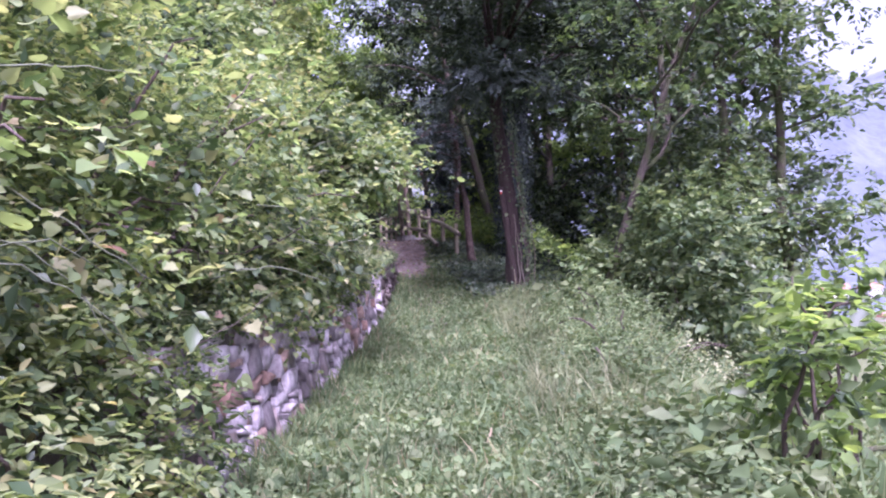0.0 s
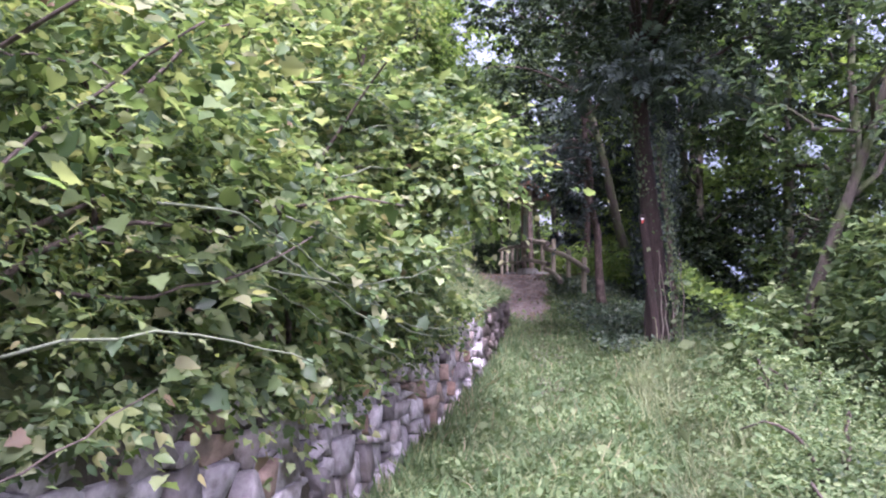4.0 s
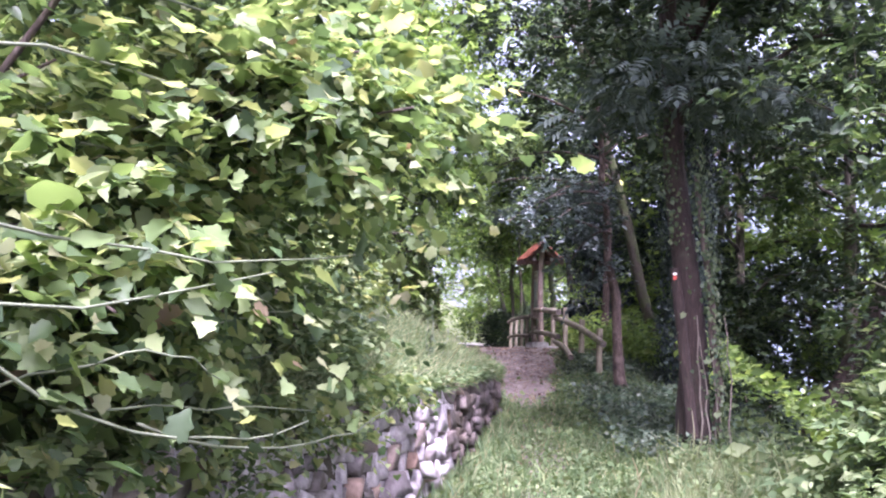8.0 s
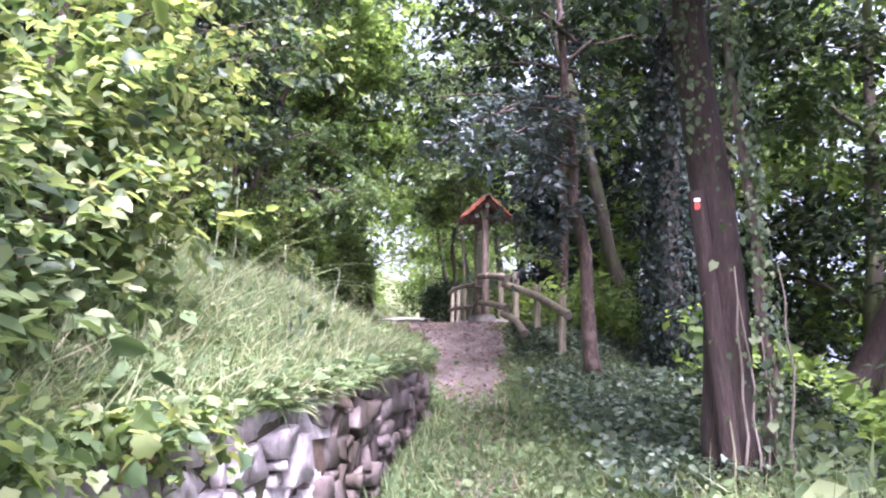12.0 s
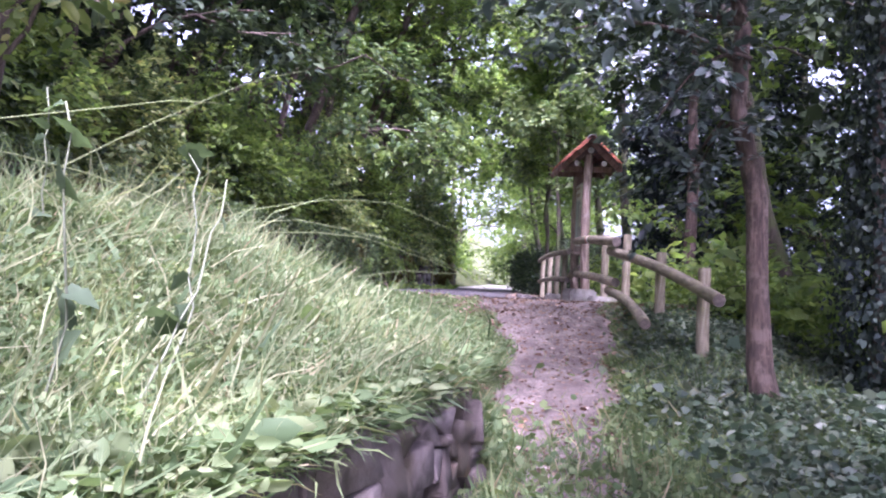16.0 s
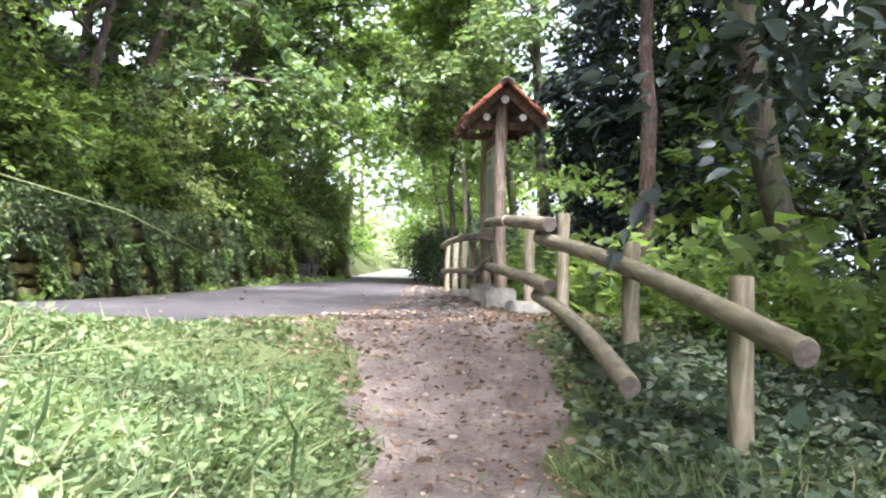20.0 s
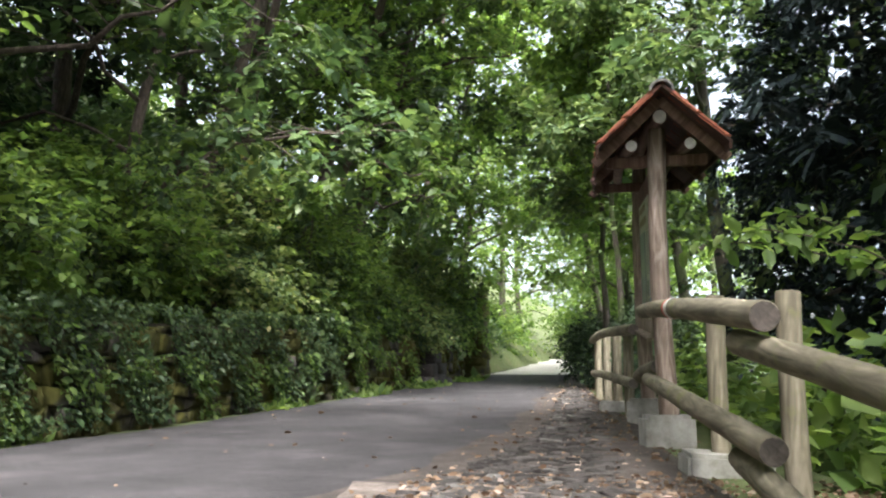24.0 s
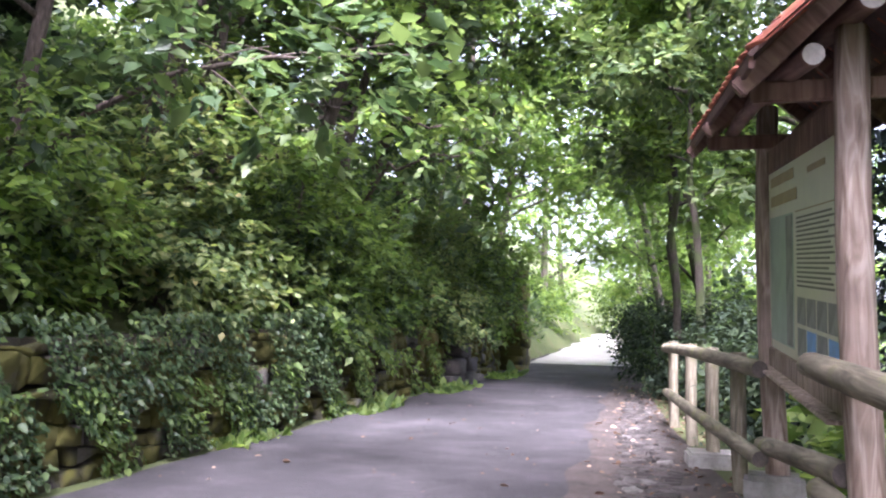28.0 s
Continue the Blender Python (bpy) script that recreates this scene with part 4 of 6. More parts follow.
def sprays(C, d, per, length, size, shape, rng, droop=0.3):
    """Twigs that start at C and run outwards along d, each with leaves set alternately on its two sides."""
    n = len(C)
    run = unit(d * 0.75 + rng.standard_normal((n, 3)) * 0.55 + np.array([0, 0, 0.1]))
    side = unit(np.cross(run, np.array([0, 0, 1.0])) + 1e-6)
    L = length * np.exp(rng.normal(0, 0.35, n))
    t = (np.arange(per)[None, :] + rng.random((n, per))) / per
    sg = np.where(np.arange(per) % 2 == 0, 1.0, -1.0)[None, :, None]
    P = C[:, None] + run[:, None] * (L[:, None] * t)[..., None]
    P = P + rng.standard_normal(P.shape) * size * 0.22
    P[..., 2] -= droop * L[:, None] * t * t
    D = run[:, None] * 0.6 + side[:, None] * sg * 0.8 + rng.standard_normal(P.shape) * 0.3 + np.array([0, 0, -0.25])
    N = np.array([0, 0, 1.0]) * 0.85 + d[:, None] * 0.4 + rng.standard_normal(P.shape) * 0.38
    S = size * np.exp(rng.normal(0, 0.28, n * per)) * (1.1 - 0.35 * t.reshape(-1))
    return leaves(P.reshape(-1, 3), D.reshape(-1, 3), N.reshape(-1, 3), S, shape)


def shell(center, radii, n, rng, thick=0.16, lumps=0.28, seed=0.0, low=-0.6):
    """Points on an uneven ellipsoid, and the way outwards there."""
    d = unit(rng.standard_normal((int(n * 1.6), 3)))
    d = d[d[:, 2] > low][:n]
    lump = np.sin(d[:, 0] * 5.1 + seed) * np.sin(d[:, 1] * 4.3 + seed * 2) + np.sin(d[:, 2] * 6.7 + seed * 3 + d[:, 0] * 3)
    r = 1 + lumps * 0.5 * lump - np.abs(rng.normal(0, thick, len(d)))
    return np.array(center) + d * r[:, None] * np.array(radii), d


def shrub(name, center, radii, n, size, shape, mat, label, seed, per=14, sig=0.13, stems=5, cat="shrub", group="", stem_mat=None, low=-0.7, keep=None, lumps=0.28, face=0.5, root=None, core=0.22):
    """A bush: bare stems from the ground, leaf clumps over an uneven outline with gaps."""
    rng = np.random.default_rng(seed)
    cx, cy, cz = center
    bx, by = root or (cx, cy)
    cx, bx = cx + float(drift(cy)), bx + float(drift(by))
    center = (cx, cy, cz)
    base = (bx, by, float(height(bx, by)))
    t = thing(name, base, label, cat, group)
    C, d = shell(center, radii, max(4, n // per), rng, 0.2, lumps, seed * 0.7, low)
    g = height(C[:, 0], C[:, 1]) + 0.05
    C[:, 2] = np.maximum(C[:, 2], g + rng.random(len(C)) * 0.25)
    if keep is not None:
        ok = keep(C)
        C, d = C[ok], d[ok]
    C = C + rng.standard_normal(C.shape) * sig * 0.5
    np_part("foliage", sprays(C - d * sig, d, per, 2.4 * sig, size, shape, rng), mat, t)
    # leaves added inside, in a dark green that stands for shade in the gaps
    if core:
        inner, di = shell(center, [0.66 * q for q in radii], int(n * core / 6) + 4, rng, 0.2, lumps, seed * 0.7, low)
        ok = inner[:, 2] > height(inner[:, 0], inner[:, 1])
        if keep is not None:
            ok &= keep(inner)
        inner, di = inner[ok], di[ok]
        np_part("inner_shade_leaves", foliage(scatter(inner, sig, 6, rng), np.repeat(di, 6, 0), size * 1.1, DIAMOND, rng, 0.8), M_BROAD, t)
    for k in range(stems):
        tip = C[rng.integers(len(C))]
        b = np.array(base) + np.array([rng.normal(0, 0.12), rng.normal(0, 0.12), -0.08])
        sag = np.array([rng.normal(0, 0.1), rng.normal(0, 0.1), 0.25])
        np_part("stem", tube(curve_pts(b, tip, sag, 8, rng, 0.02), np.linspace(0.022, 0.005, 8), 5), stem_mat or M_BARK, t, "", True)
    return t


def tree(name, base, h, r0, lean, label, seed, mat=None, bark=None, leaf=0.1, shape=OVAL, n_limbs=9, first=0.3, spread=2.2, clumps=9, per=26, sig=0.2, rise=0.5, flat=0.5, bend=0.15, cat="tree", group="", avoid=None, limb_r=0.42, top_h=1.0):
    """A tapered trunk, limbs that divide into twigs, and a crown of leaf clumps along the twigs."""
    rng = np.random.default_rng(seed)
    mat, bark = mat or M_BROAD, bark or M_BARK
    base = np.array(base, float)
    base[0] += float(drift(base[1]))
    t = thing(name, tuple(base), label, cat, group)
    top = base + np.array([lean[0], lean[1], h])
    n = 14
    pts = curve_pts(base - np.array([0, 0, 0.3]), top, np.array([rng.normal(0, bend), rng.normal(0, bend), 0]), n, rng, 0.03)
    rad = r0 * (1 - 0.8 * np.linspace(0, 1, n))
    rad[0] *= 1.45
    rad[1] *= 1.12
    np_part("trunk", tube(pts, rad, 12, True, rng, 0.06), bark, t, "", True)
    allc, allo = [], []
    for k in range(n_limbs):
        u = first + (top_h - first) * (k + 0.5 * rng.random()) / n_limbs
        i = min(n - 2, int(u * (n - 1)))
        p0 = pts[i] + (pts[i + 1] - pts[i]) * (u * (n - 1) - i)
        az = k * 2.4 + rng.normal(0, 0.4)
        if avoid is not None and math.cos(az - avoid) > 0.1:
            az += math.pi
        L = spread * (1.15 - 0.65 * u) * rng.uniform(0.8, 1.2)
        d = np.array([math.cos(az), math.sin(az), rise * rng.uniform(0.5, 1.3)])
        p1 = p0 + d * L
        lp = curve_pts(p0, p1, np.array([0, 0, 0.1 * L]), 8, rng, 0.035 * L)
        lr = rad[i] * limb_r
        vfs = [tube(lp, np.linspace(lr, lr * 0.2, 8), 7, True, rng, 0.05)]
        for j in range(clumps):
            v = 0.28 + 0.72 * (j + rng.random()) / clumps
            q = lp[min(6, int(v * 7))] + (lp[min(7, int(v * 7) + 1)] - lp[min(6, int(v * 7))]) * (v * 7 % 1)
            side = unit(np.array([rng.standard_normal(), rng.standard_normal(), rng.normal(0.05, 0.35)])[None])[0]
            e = q + side * L * rng.uniform(0.12, 0.38)
            tw = curve_pts(q, e, np.array([0, 0, 0.04]), 4)
            vfs.append(tube(tw, np.linspace(lr * 0.22, 0.004, 4), 3, False))
            for f in (0.5, 0.8, 1.0):
                allc.append(q + (e - q) * f)
                allo.append(unit((e - q)[None])[0])
        np_part("limb", joined(*vfs), bark, t, "", True)
    C, O = np.array(allc), np.array(allo)
    C = C + rng.standard_normal(C.shape) * sig * 0.5
    C = np.repeat(C, 2, 0) + rng.standard_normal((2 * len(C), 3)) * np.array([sig, sig, sig * flat]) * 0.8
    np_part("crown", sprays(C, np.repeat(O, 2, 0), max(4, per // 2), 1.7 * sig, leaf, shape, rng), mat, t)
    return t


def ivy_on(owner, pts, radius, n, size, mat, seed, name="ivy", z0=-1e9, z1=1e9, arc=None):
    """Ivy leaves that lie against a stem."""
    rng = np.random.default_rng(seed)
    pts = np.array(pts)
    u = rng.random(n) * (len(pts) - 1.001)
    i = u.astype(int)
    c = pts[i] + (pts[i + 1] - pts[i]) * (u - i)[:, None]
    a = rng.random(n) * 2 * math.pi if arc is None else arc[0] + rng.standard_normal(n) * arc[1]
    o = np.stack([np.cos(a), np.sin(a), np.zeros(n)], 1)
    rr = radius * (1 + np.abs(rng.normal(0, 0.45, n)))
    P = c + o * rr[:, None]
    D = np.stack([rng.normal(0, 0.5, n), rng.normal(0, 0.5, n), -np.ones(n)], 1)
    np_part(name, leaves(P, D, o + rng.standard_normal((n, 3)) * 0.35 + np.array([0, 0, 0.35]), size * np.exp(rng.normal(0, 0.3, n)), IVYLEAF), mat, owner)


def cover(name, n, region, size, shape, mat, label, seed, up=1.0, tilt=0.45, lift=0.0, cat="grass", z_fun=None, vary=0.35, keep=None, by=drift):
    """Blades or small leaves all over a stretch of ground, one mesh."""
    rng = np.random.default_rng(seed)
    x0, x1, y0, y1 = region
    X = rng.uniform(x0, x1, n)
    Y = rng.uniform(y0, y1, n)
    if keep is not None:
        ok = keep(X, Y, rng)
        X, Y = X[ok], Y[ok]
    n = len(X)
    X = X + by(Y)
    P = np.stack([X, Y, (z_fun or height)(X, Y) + lift * rng.random(n) - 0.01], 1)
    D = np.stack([rng.normal(0, tilt, n), rng.normal(0, tilt, n), np.full(n, up)], 1)
    N = rng.standard_normal((n, 3)) + (np.array([0, 0, 0.2]) if up > 0.5 else np.array([0, 0, 0.9]))
    S = size * np.exp(rng.normal(0, vary, n))
    ob = np_part(name, leaves(P, D, N, S, shape), mat)
    return tagged(ob, label, cat, kind="stuff")


def patchy(scale, cut, seed):
    ph = np.random.default_rng(seed).uniform(0, 6, 4)
    return lambda X, Y: np.sin(X * scale + ph[0]) * np.sin(Y * scale * 0.8 + ph[1]) + 0.6 * np.sin(X * scale * 2.3 + Y * scale + ph[2]) > cut


on_dirt = lambda X, Y: (Y > 12.5) & (np.abs(X + 0.1 * np.sin(Y * 3.1) + 0.06 * np.sin(Y * 7.3 + 1) - np.interp(Y, [13, 17, 19, 20.3, 21.4, 23, 25], [-0.22, -0.37, -0.6, -0.79, -0.93, -1.1, -1.45])) < np.interp(Y, [12.5, 16, 19, 20.3, 21.4, 23, 25], [0.14, 0.26, 0.3, 0.4, 0.5, 0.6, 0.9]))


def thin(X, Y, rng, p=0.1):
    return ~on_dirt(X, Y) | (rng.random(len(X)) < p * np.interp(Y, [13, 19, 20, 21], [5.5, 5.5, 2.5, 0.15]))


def bank_z(X, Y):
    """The ground of the bank, carried out over the wall's top."""
    X0, X = X, X - lie(Y)
    return np.where((Y < 21.5) & (X > -1.62) & (X < -1.3), wall_top(Y) - 0.02 - 0.5 * np.clip(X + 1.45, 0, 0.2), height(X0, Y))


# grass of the path and its verges
cover("grass", 70000, (-1.38, 1.2, 2.2, 22.5), 0.12, BLADE, M_GRASS, "short trampled green grass on the path", 1, tilt=0.75, keep=lambda X, Y, r: thin(X, Y, r, 0.15))
cover("clover", 52000, (-1.35, 1.4, 2.2, 22.0), 0.042, ROUND, M_HERB, "low clover and herbs among the grass", 2, up=0.25, tilt=0.8, lift=0.09, cat="herbs", keep=lambda X, Y, r: thin(X, Y, r, 0.12))
cover("tall_grass", 26000, (0.75, 2.1, 6.5, 16.5), 0.25, THIN, M_PALE, "pale tall grass on the valley side of the path", 3, tilt=0.5, keep=lambda X, Y, r: X > 0.95 + 0.25 * np.sin(Y * 1.3) + 0.2 * r.standard_normal(len(X)))
cover("verge_herbs", 26000, (0.7, 2.6, 3.0, 19), 0.06, DIAMOND, M_HERB, "leafy herbs and brambles on the verge", 4, up=0.3, tilt=0.9, lift=0.26, cat="herbs", keep=lambda X, Y, r: X > 0.85 + 0.35 * r.random(len(X)))
cover("wall_foot_grass", 6000, (-1.42, -1.15, 3.5, 19.2), 0.15, BLADE, M_GRASS, "longer grass along the foot of the drystone wall", 5, tilt=0.5, by=lie)
# the bank above the wall
cover("bank_grass", 74000, (-3.6, -1.46, 10.5, 22.4), 0.105, BLADE, M_GRASS, "bright green grass on the bank above the wall", 6, tilt=0.9, z_fun=bank_z, keep=lambda X, Y, r: X < np.interp(Y, [21, 23.2, 25], [-1.38, -1.75, -2.7]) + 0.2 * r.standard_normal(len(X)), by=lie)
cover("bank_straw", 30000, (-3.3, -1.45, 11.0, 19.5), 0.19, THIN, M_PALE, "pale fine grass on the bank", 7, tilt=1.0, z_fun=bank_z, by=lie)
cover("bank_herbs", 84000, (-3.6, -1.45, 11.0, 22.5), 0.036, DIAMOND, M_HERB, "nettle and herb leaves on the bank", 8, up=0.3, tilt=0.9, lift=0.11, cat="herbs", z_fun=bank_z, keep=lambda X, Y, r: X < np.interp(Y, [21, 23.2, 25], [-1.35, -1.75, -2.7]) + 0.22 * r.standard_normal(len(X)), by=lie)
cover("edge_grass", 15000, (-3.3, -1.46, 22.3, 25.4), 0.05, BLADE, M_GRASS, "short grass where the bank runs out at the lane", 22, tilt=0.9, keep=lambda X, Y, r: (X > road_r(Y) + 0.12) & (X < np.interp(Y, [22.3, 23.4, 25.4], [-1.5, -1.85, -2.6]) + 0.15 * r.standard_normal(len(X))))
cover("edge_herbs", 9000, (-3.3, -1.46, 22.3, 25.4), 0.03, ROUND, M_HERB, "low herbs where the bank runs out at the lane", 23, up=0.25, tilt=0.9, lift=0.03, cat="herbs", keep=lambda X, Y, r: (X > road_r(Y) + 0.12) & (X < np.interp(Y, [22.3, 23.4, 25.4], [-1.5, -1.9, -2.65]) + 0.15 * r.standard_normal(len(X))))
cover("wall_top_grass", 9000, (-1.65, -1.42, 9.5, 19.4), 0.09, BLADE, M_GRASS, "grass hanging over the wall's edge", 9, up=0.35, tilt=0.9, z_fun=bank_z, by=lie)
cover("wall_edge_grass", 900, (-1.5, -1.4, 14.5, 19.3), 0.08, BLADE, M_GRASS, "grass drooping over the broken end of the wall", 20, up=-0.15, tilt=0.7, z_fun=lambda X, Y: bank_z(X, Y) - 0.02, by=lie)
cover("wall_top_herbs", 7000, (-1.65, -1.4, 5.0, 19.4), 0.055, OVAL, M_HERB, "herb leaves hanging over the wall's edge", 19, up=0.1, tilt=0.9, lift=0.12, cat="herbs", z_fun=bank_z, by=lie)
# valley slope and undergrowth
cover("slope_grass", 30000, (2.0, 12.0, 1.0, 17.0), 0.3, BLADE, M_PALE, "long light grass on the slope towards the valley", 10, tilt=0.5, vary=0.3, keep=lambda X, Y, r: r.random(len(X)) < np.clip((12.0 - X) / 5, 0, 1) * np.clip((17 - Y) / 2, 0, 1) * np.clip((Y - 1) / 1.5, 0, 1))
cover("slope_herbs", 30000, (1.5, 9.0, 1.0, 20.0), 0.11, DIAMOND, M_HERB, "brambles and herbs on the slope", 11, up=0.3, tilt=0.9, lift=0.35, cat="herbs", keep=lambda X, Y, r: r.random(len(X)) < np.clip((9.0 - X) / 4, 0, 1) * np.clip((20 - Y) / 2, 0, 1) * np.clip((Y - 1) / 1.5, 0, 1))
ivy_rise = lambda X, Y: height(X, Y) + np.random.default_rng(8).random(len(X)) * np.interp(Y, [16.5, 19.5, 21.0, 22.5], [0.3, 0.24, 0.14, 0.06])
cover("ground_ivy", 44000, (-0.7, 2.8, 16.5, 24.6), 0.05, IVYLEAF, M_IVY, "glossy ground ivy beside the path", 12, up=0.2, tilt=0.8, cat="ivy", z_fun=ivy_rise,
      keep=lambda X, Y, r: X > np.interp(Y, [16.5, 19, 21, 22.5, 24, 25.8], [0.85, 0.4, 0.0, -0.15, -0.3, -0.55]) + 0.2 * r.standard_normal(len(X)))
cover("verge_clover", 7000, (-0.75, 0.7, 21.5, 25.6), 0.032, ROUND, M_HERB, "low herbs along the foot of the log fence", 24, up=0.25, tilt=0.9, lift=0.04, cat="herbs", keep=lambda X, Y, r: X > np.interp(Y, [21.5, 23, 25.6], [-0.35, -0.45, -0.6]) + 0.12 * r.standard_normal(len(X)))
cover("path_edge_grass", 6500, (-1.6, -0.95, 18.9, 23.2), 0.07, BLADE, M_GRASS, "short grass along the edge of the earth path", 25, tilt=0.8, keep=lambda X, Y, r: ~on_dirt(X, Y))
cover("dead_leaves", 17000, (-3.0, 0.5, 14.0, 27.5), 0.034, OVAL, M_LITTER, "dry fallen leaves on the earth path", 13, up=0.05, tilt=1.0, lift=0.02, cat="leaf litter", keep=lambda X, Y, r: on_dirt(X, Y) | ((Y > 24) & (X > road_r(Y))), vary=0.32, z_fun=lambda X, Y: height(X, Y) + 0.022)
cover("shoulder_leaves", 6500, (-4.2, -1.0, 26.0, 42.0), 0.045, OVAL, M_LITTER, "dry fallen leaves on the road shoulder", 14, up=0.05, tilt=1.0, lift=0.03, cat="leaf litter", keep=lambda X, Y, r: (X > road_r(Y) - 0.5 * r.random(len(X)) ** 3) & (X < fence_x(Y) + 0.2))
cover("lane_leaves", 150, (-7.0, -3.0, 25.0, 44.0), 0.035, OVAL, M_LITTER, "scattered leaves on the asphalt", 15, up=0.05, tilt=1.0, lift=0.03, cat="leaf litter", keep=lambda X, Y, r: (X < road_r(Y)) & (X > road_l(Y)), z_fun=lambda X, Y: road_z(X, Y) + 0.03)
cover("lane_edge_weeds", 2600, (-6.85, -6.4, 20, 43), 0.12, OVAL, M_LIME, "weeds at the foot of the mossy wall", 16, up=0.6, tilt=0.7, cat="herbs", z_fun=lambda X, Y: road_z(X, Y) + 0.02, keep=lambda X, Y, r: patchy(2.2, 0.2, 3)(X * 0 + 1, Y))
cover("slope_undergrowth", 40000, (-1.6, 9.0, 19.5, 46.0), 0.15, DIAMOND, M_LIME, "green undergrowth on the wooded slope", 17, up=0.3, tilt=0.9, lift=0.9, cat="undergrowth", keep=lambda X, Y, r: X > fence_x(Y) + 0.35)
cover("bank_undergrowth", 48000, (-16, -7.6, 12, 56), 0.18, DIAMOND, M_BROAD, "leafy undergrowth on the steep bank above the lane", 18, up=0.4, tilt=0.9, lift=0.7, cat="undergrowth", keep=lambda X, Y, r: X < road_l(Y) - 0.5)

cover("beech_undergrowth", 9000, (0.0, 2.8, 22.6, 29.0), 0.075, OVAL, M_LIME, "bright beech seedlings and herbs behind the log fence", 21, up=0.4, tilt=0.8, lift=0.6, cat="undergrowth", keep=lambda X, Y, r: X > fence_x(Y) + 0.2)


def face_plants(name, n, y0, y1, z0, z1, size, mat, label, seed, cut):
    """Small leaves that grow out of the mossy wall's joints, in patches."""
    rng = np.random.default_rng(seed)
    Y, Z = rng.uniform(y0, y1, n), rng.uniform(z0, z1, n)
    ok = np.sin(Y * 2.7 + seed) * np.sin(Z * 5 + Y) + 0.7 * np.sin(Y * 6.1 + Z * 3) + (Z - z0) / (z1 - z0) > cut
    Y, Z = Y[ok], Z[ok] + climb(Y[ok])
    m = len(Y)
    P = np.stack([road_l(Y) - 0.16 + rng.random(m) * 0.12, Y, Z + 0.05], 1)
    D = np.stack([rng.uniform(0.2, 1, m), rng.normal(0, 0.5, m), rng.normal(-0.5, 0.4, m)], 1)
    N = np.stack([rng.uniform(0.3, 1, m), rng.normal(0, 0.4, m), rng.uniform(0.2, 1, m)], 1)
    tagged(np_part(name, leaves(P, D, N, size * np.exp(rng.normal(0, 0.35, m)), OVAL), mat), label, "plants", kind="stuff")


face_plants("wall_ferns", 38000, 19, 36, 2.2, 3.45, 0.042, M_BROAD, "small ferns and ivy growing out of the mossy wall", 31, 0.0)
face_plants("wall_ivy", 9000, 34, 44, 2.9, 3.5, 0.06, M_BROAD, "ivy trailing over the top of the mossy wall", 35, 0.9)
face_plants("wall_weeds", 15000, 19, 40, 2.12, 2.9, 0.055, M_LIME, "light green weeds in the wall's joints", 33, 0.8)
# hedge of vines and shrubs on the wall
lab_h = "dense light green hedge shrub hanging over the drystone wall"
hang = lambda y: np.interp(y, [0, 4.4, 5.0, 6.9, 7.4, 8.8, 9.5, 30], [1.3, 1.0, 0.12, 0.1, 0.42, 0.5, 0.08, 0.0])
out_wall = lambda C: (C[:, 0] - drift(C[:, 1]) < -1.36 + 0.15 * (hang(C[:, 1]) > 0.3) + np.interp(C[:, 1], [4.5, 5.2, 6.8, 8.2], [0.6, 0.3, 0.35, 0.6]) * np.maximum(C[:, 2] - wall_top(C[:, 1]) - 0.05, 0)) & (C[:, 2] > wall_top(C[:, 1]) - hang(C[:, 1]) * (0.75 + 0.25 * np.sin(C[:, 1] * 5.0)))
for k, (cy, cx, cz, rx, ry, rz, shp, mt, sz, n, pr) in enumerate([
        (1.0, -2.2, 1.6, 1.0, 1.6, 1.8, OVATE, M_HEDGE, 0.062, 9000, 14),
        (3.4, -2.05, 1.7, 1.0, 1.5, 1.75, OVATE, M_HEDGE, 0.048, 17000, 16),
        (5.6, -2.1, 1.75, 1.05, 1.4, 1.7, OVATE, M_HEDGE, 0.036, 30000, 20),
        (7.5, -2.15, 1.85, 1.1, 1.35, 1.6, LOBED, M_VINE, 0.062, 10500, 12),
        (9.2, -2.1, 2.0, 1.15, 1.2, 1.55, LOBED, M_VINE, 0.064, 11000, 12),
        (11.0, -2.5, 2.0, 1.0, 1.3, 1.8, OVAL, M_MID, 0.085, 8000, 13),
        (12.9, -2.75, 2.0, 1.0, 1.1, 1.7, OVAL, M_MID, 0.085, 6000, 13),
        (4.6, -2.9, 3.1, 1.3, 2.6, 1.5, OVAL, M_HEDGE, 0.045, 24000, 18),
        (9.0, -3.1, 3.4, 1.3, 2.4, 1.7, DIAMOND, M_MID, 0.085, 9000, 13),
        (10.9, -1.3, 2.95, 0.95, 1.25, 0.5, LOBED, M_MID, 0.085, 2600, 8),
        (14.2, -2.35, 2.55, 0.75, 0.9, 0.85, OVAL, M_HEDGE, 0.085, 3600, 11),
        (12.1, -1.95, 1.5, 0.5, 1.0, 0.55, OVAL, M_HERB, 0.095, 1800, 9),
        (13.8, -2.2, 1.75, 0.5, 0.9, 0.6, OVAL, M_HERB, 0.09, 1800, 9)]):
    shrub("hedge_shrub", (cx, cy, cz), (rx, ry, rz), n, sz, shp, mt, lab_h if shp is not LOBED else "climbing vine with large lobed leaves over the wall", 200 + k, pr, 0.12, 6, group="hedge along the wall", keep=out_wall, root=(min(cx, -2.0), cy), lumps=0.75 if k < 3 else 0.5)

shrub("hedge_shrub", (-1.5, 3.1, 0.5), (0.55, 1.7, 0.9), 7000, 0.06, OVAL, M_HEDGE, "dusty green undergrowth covering the start of the wall", 215, 14, 0.1, 4, group="hedge along the wall")
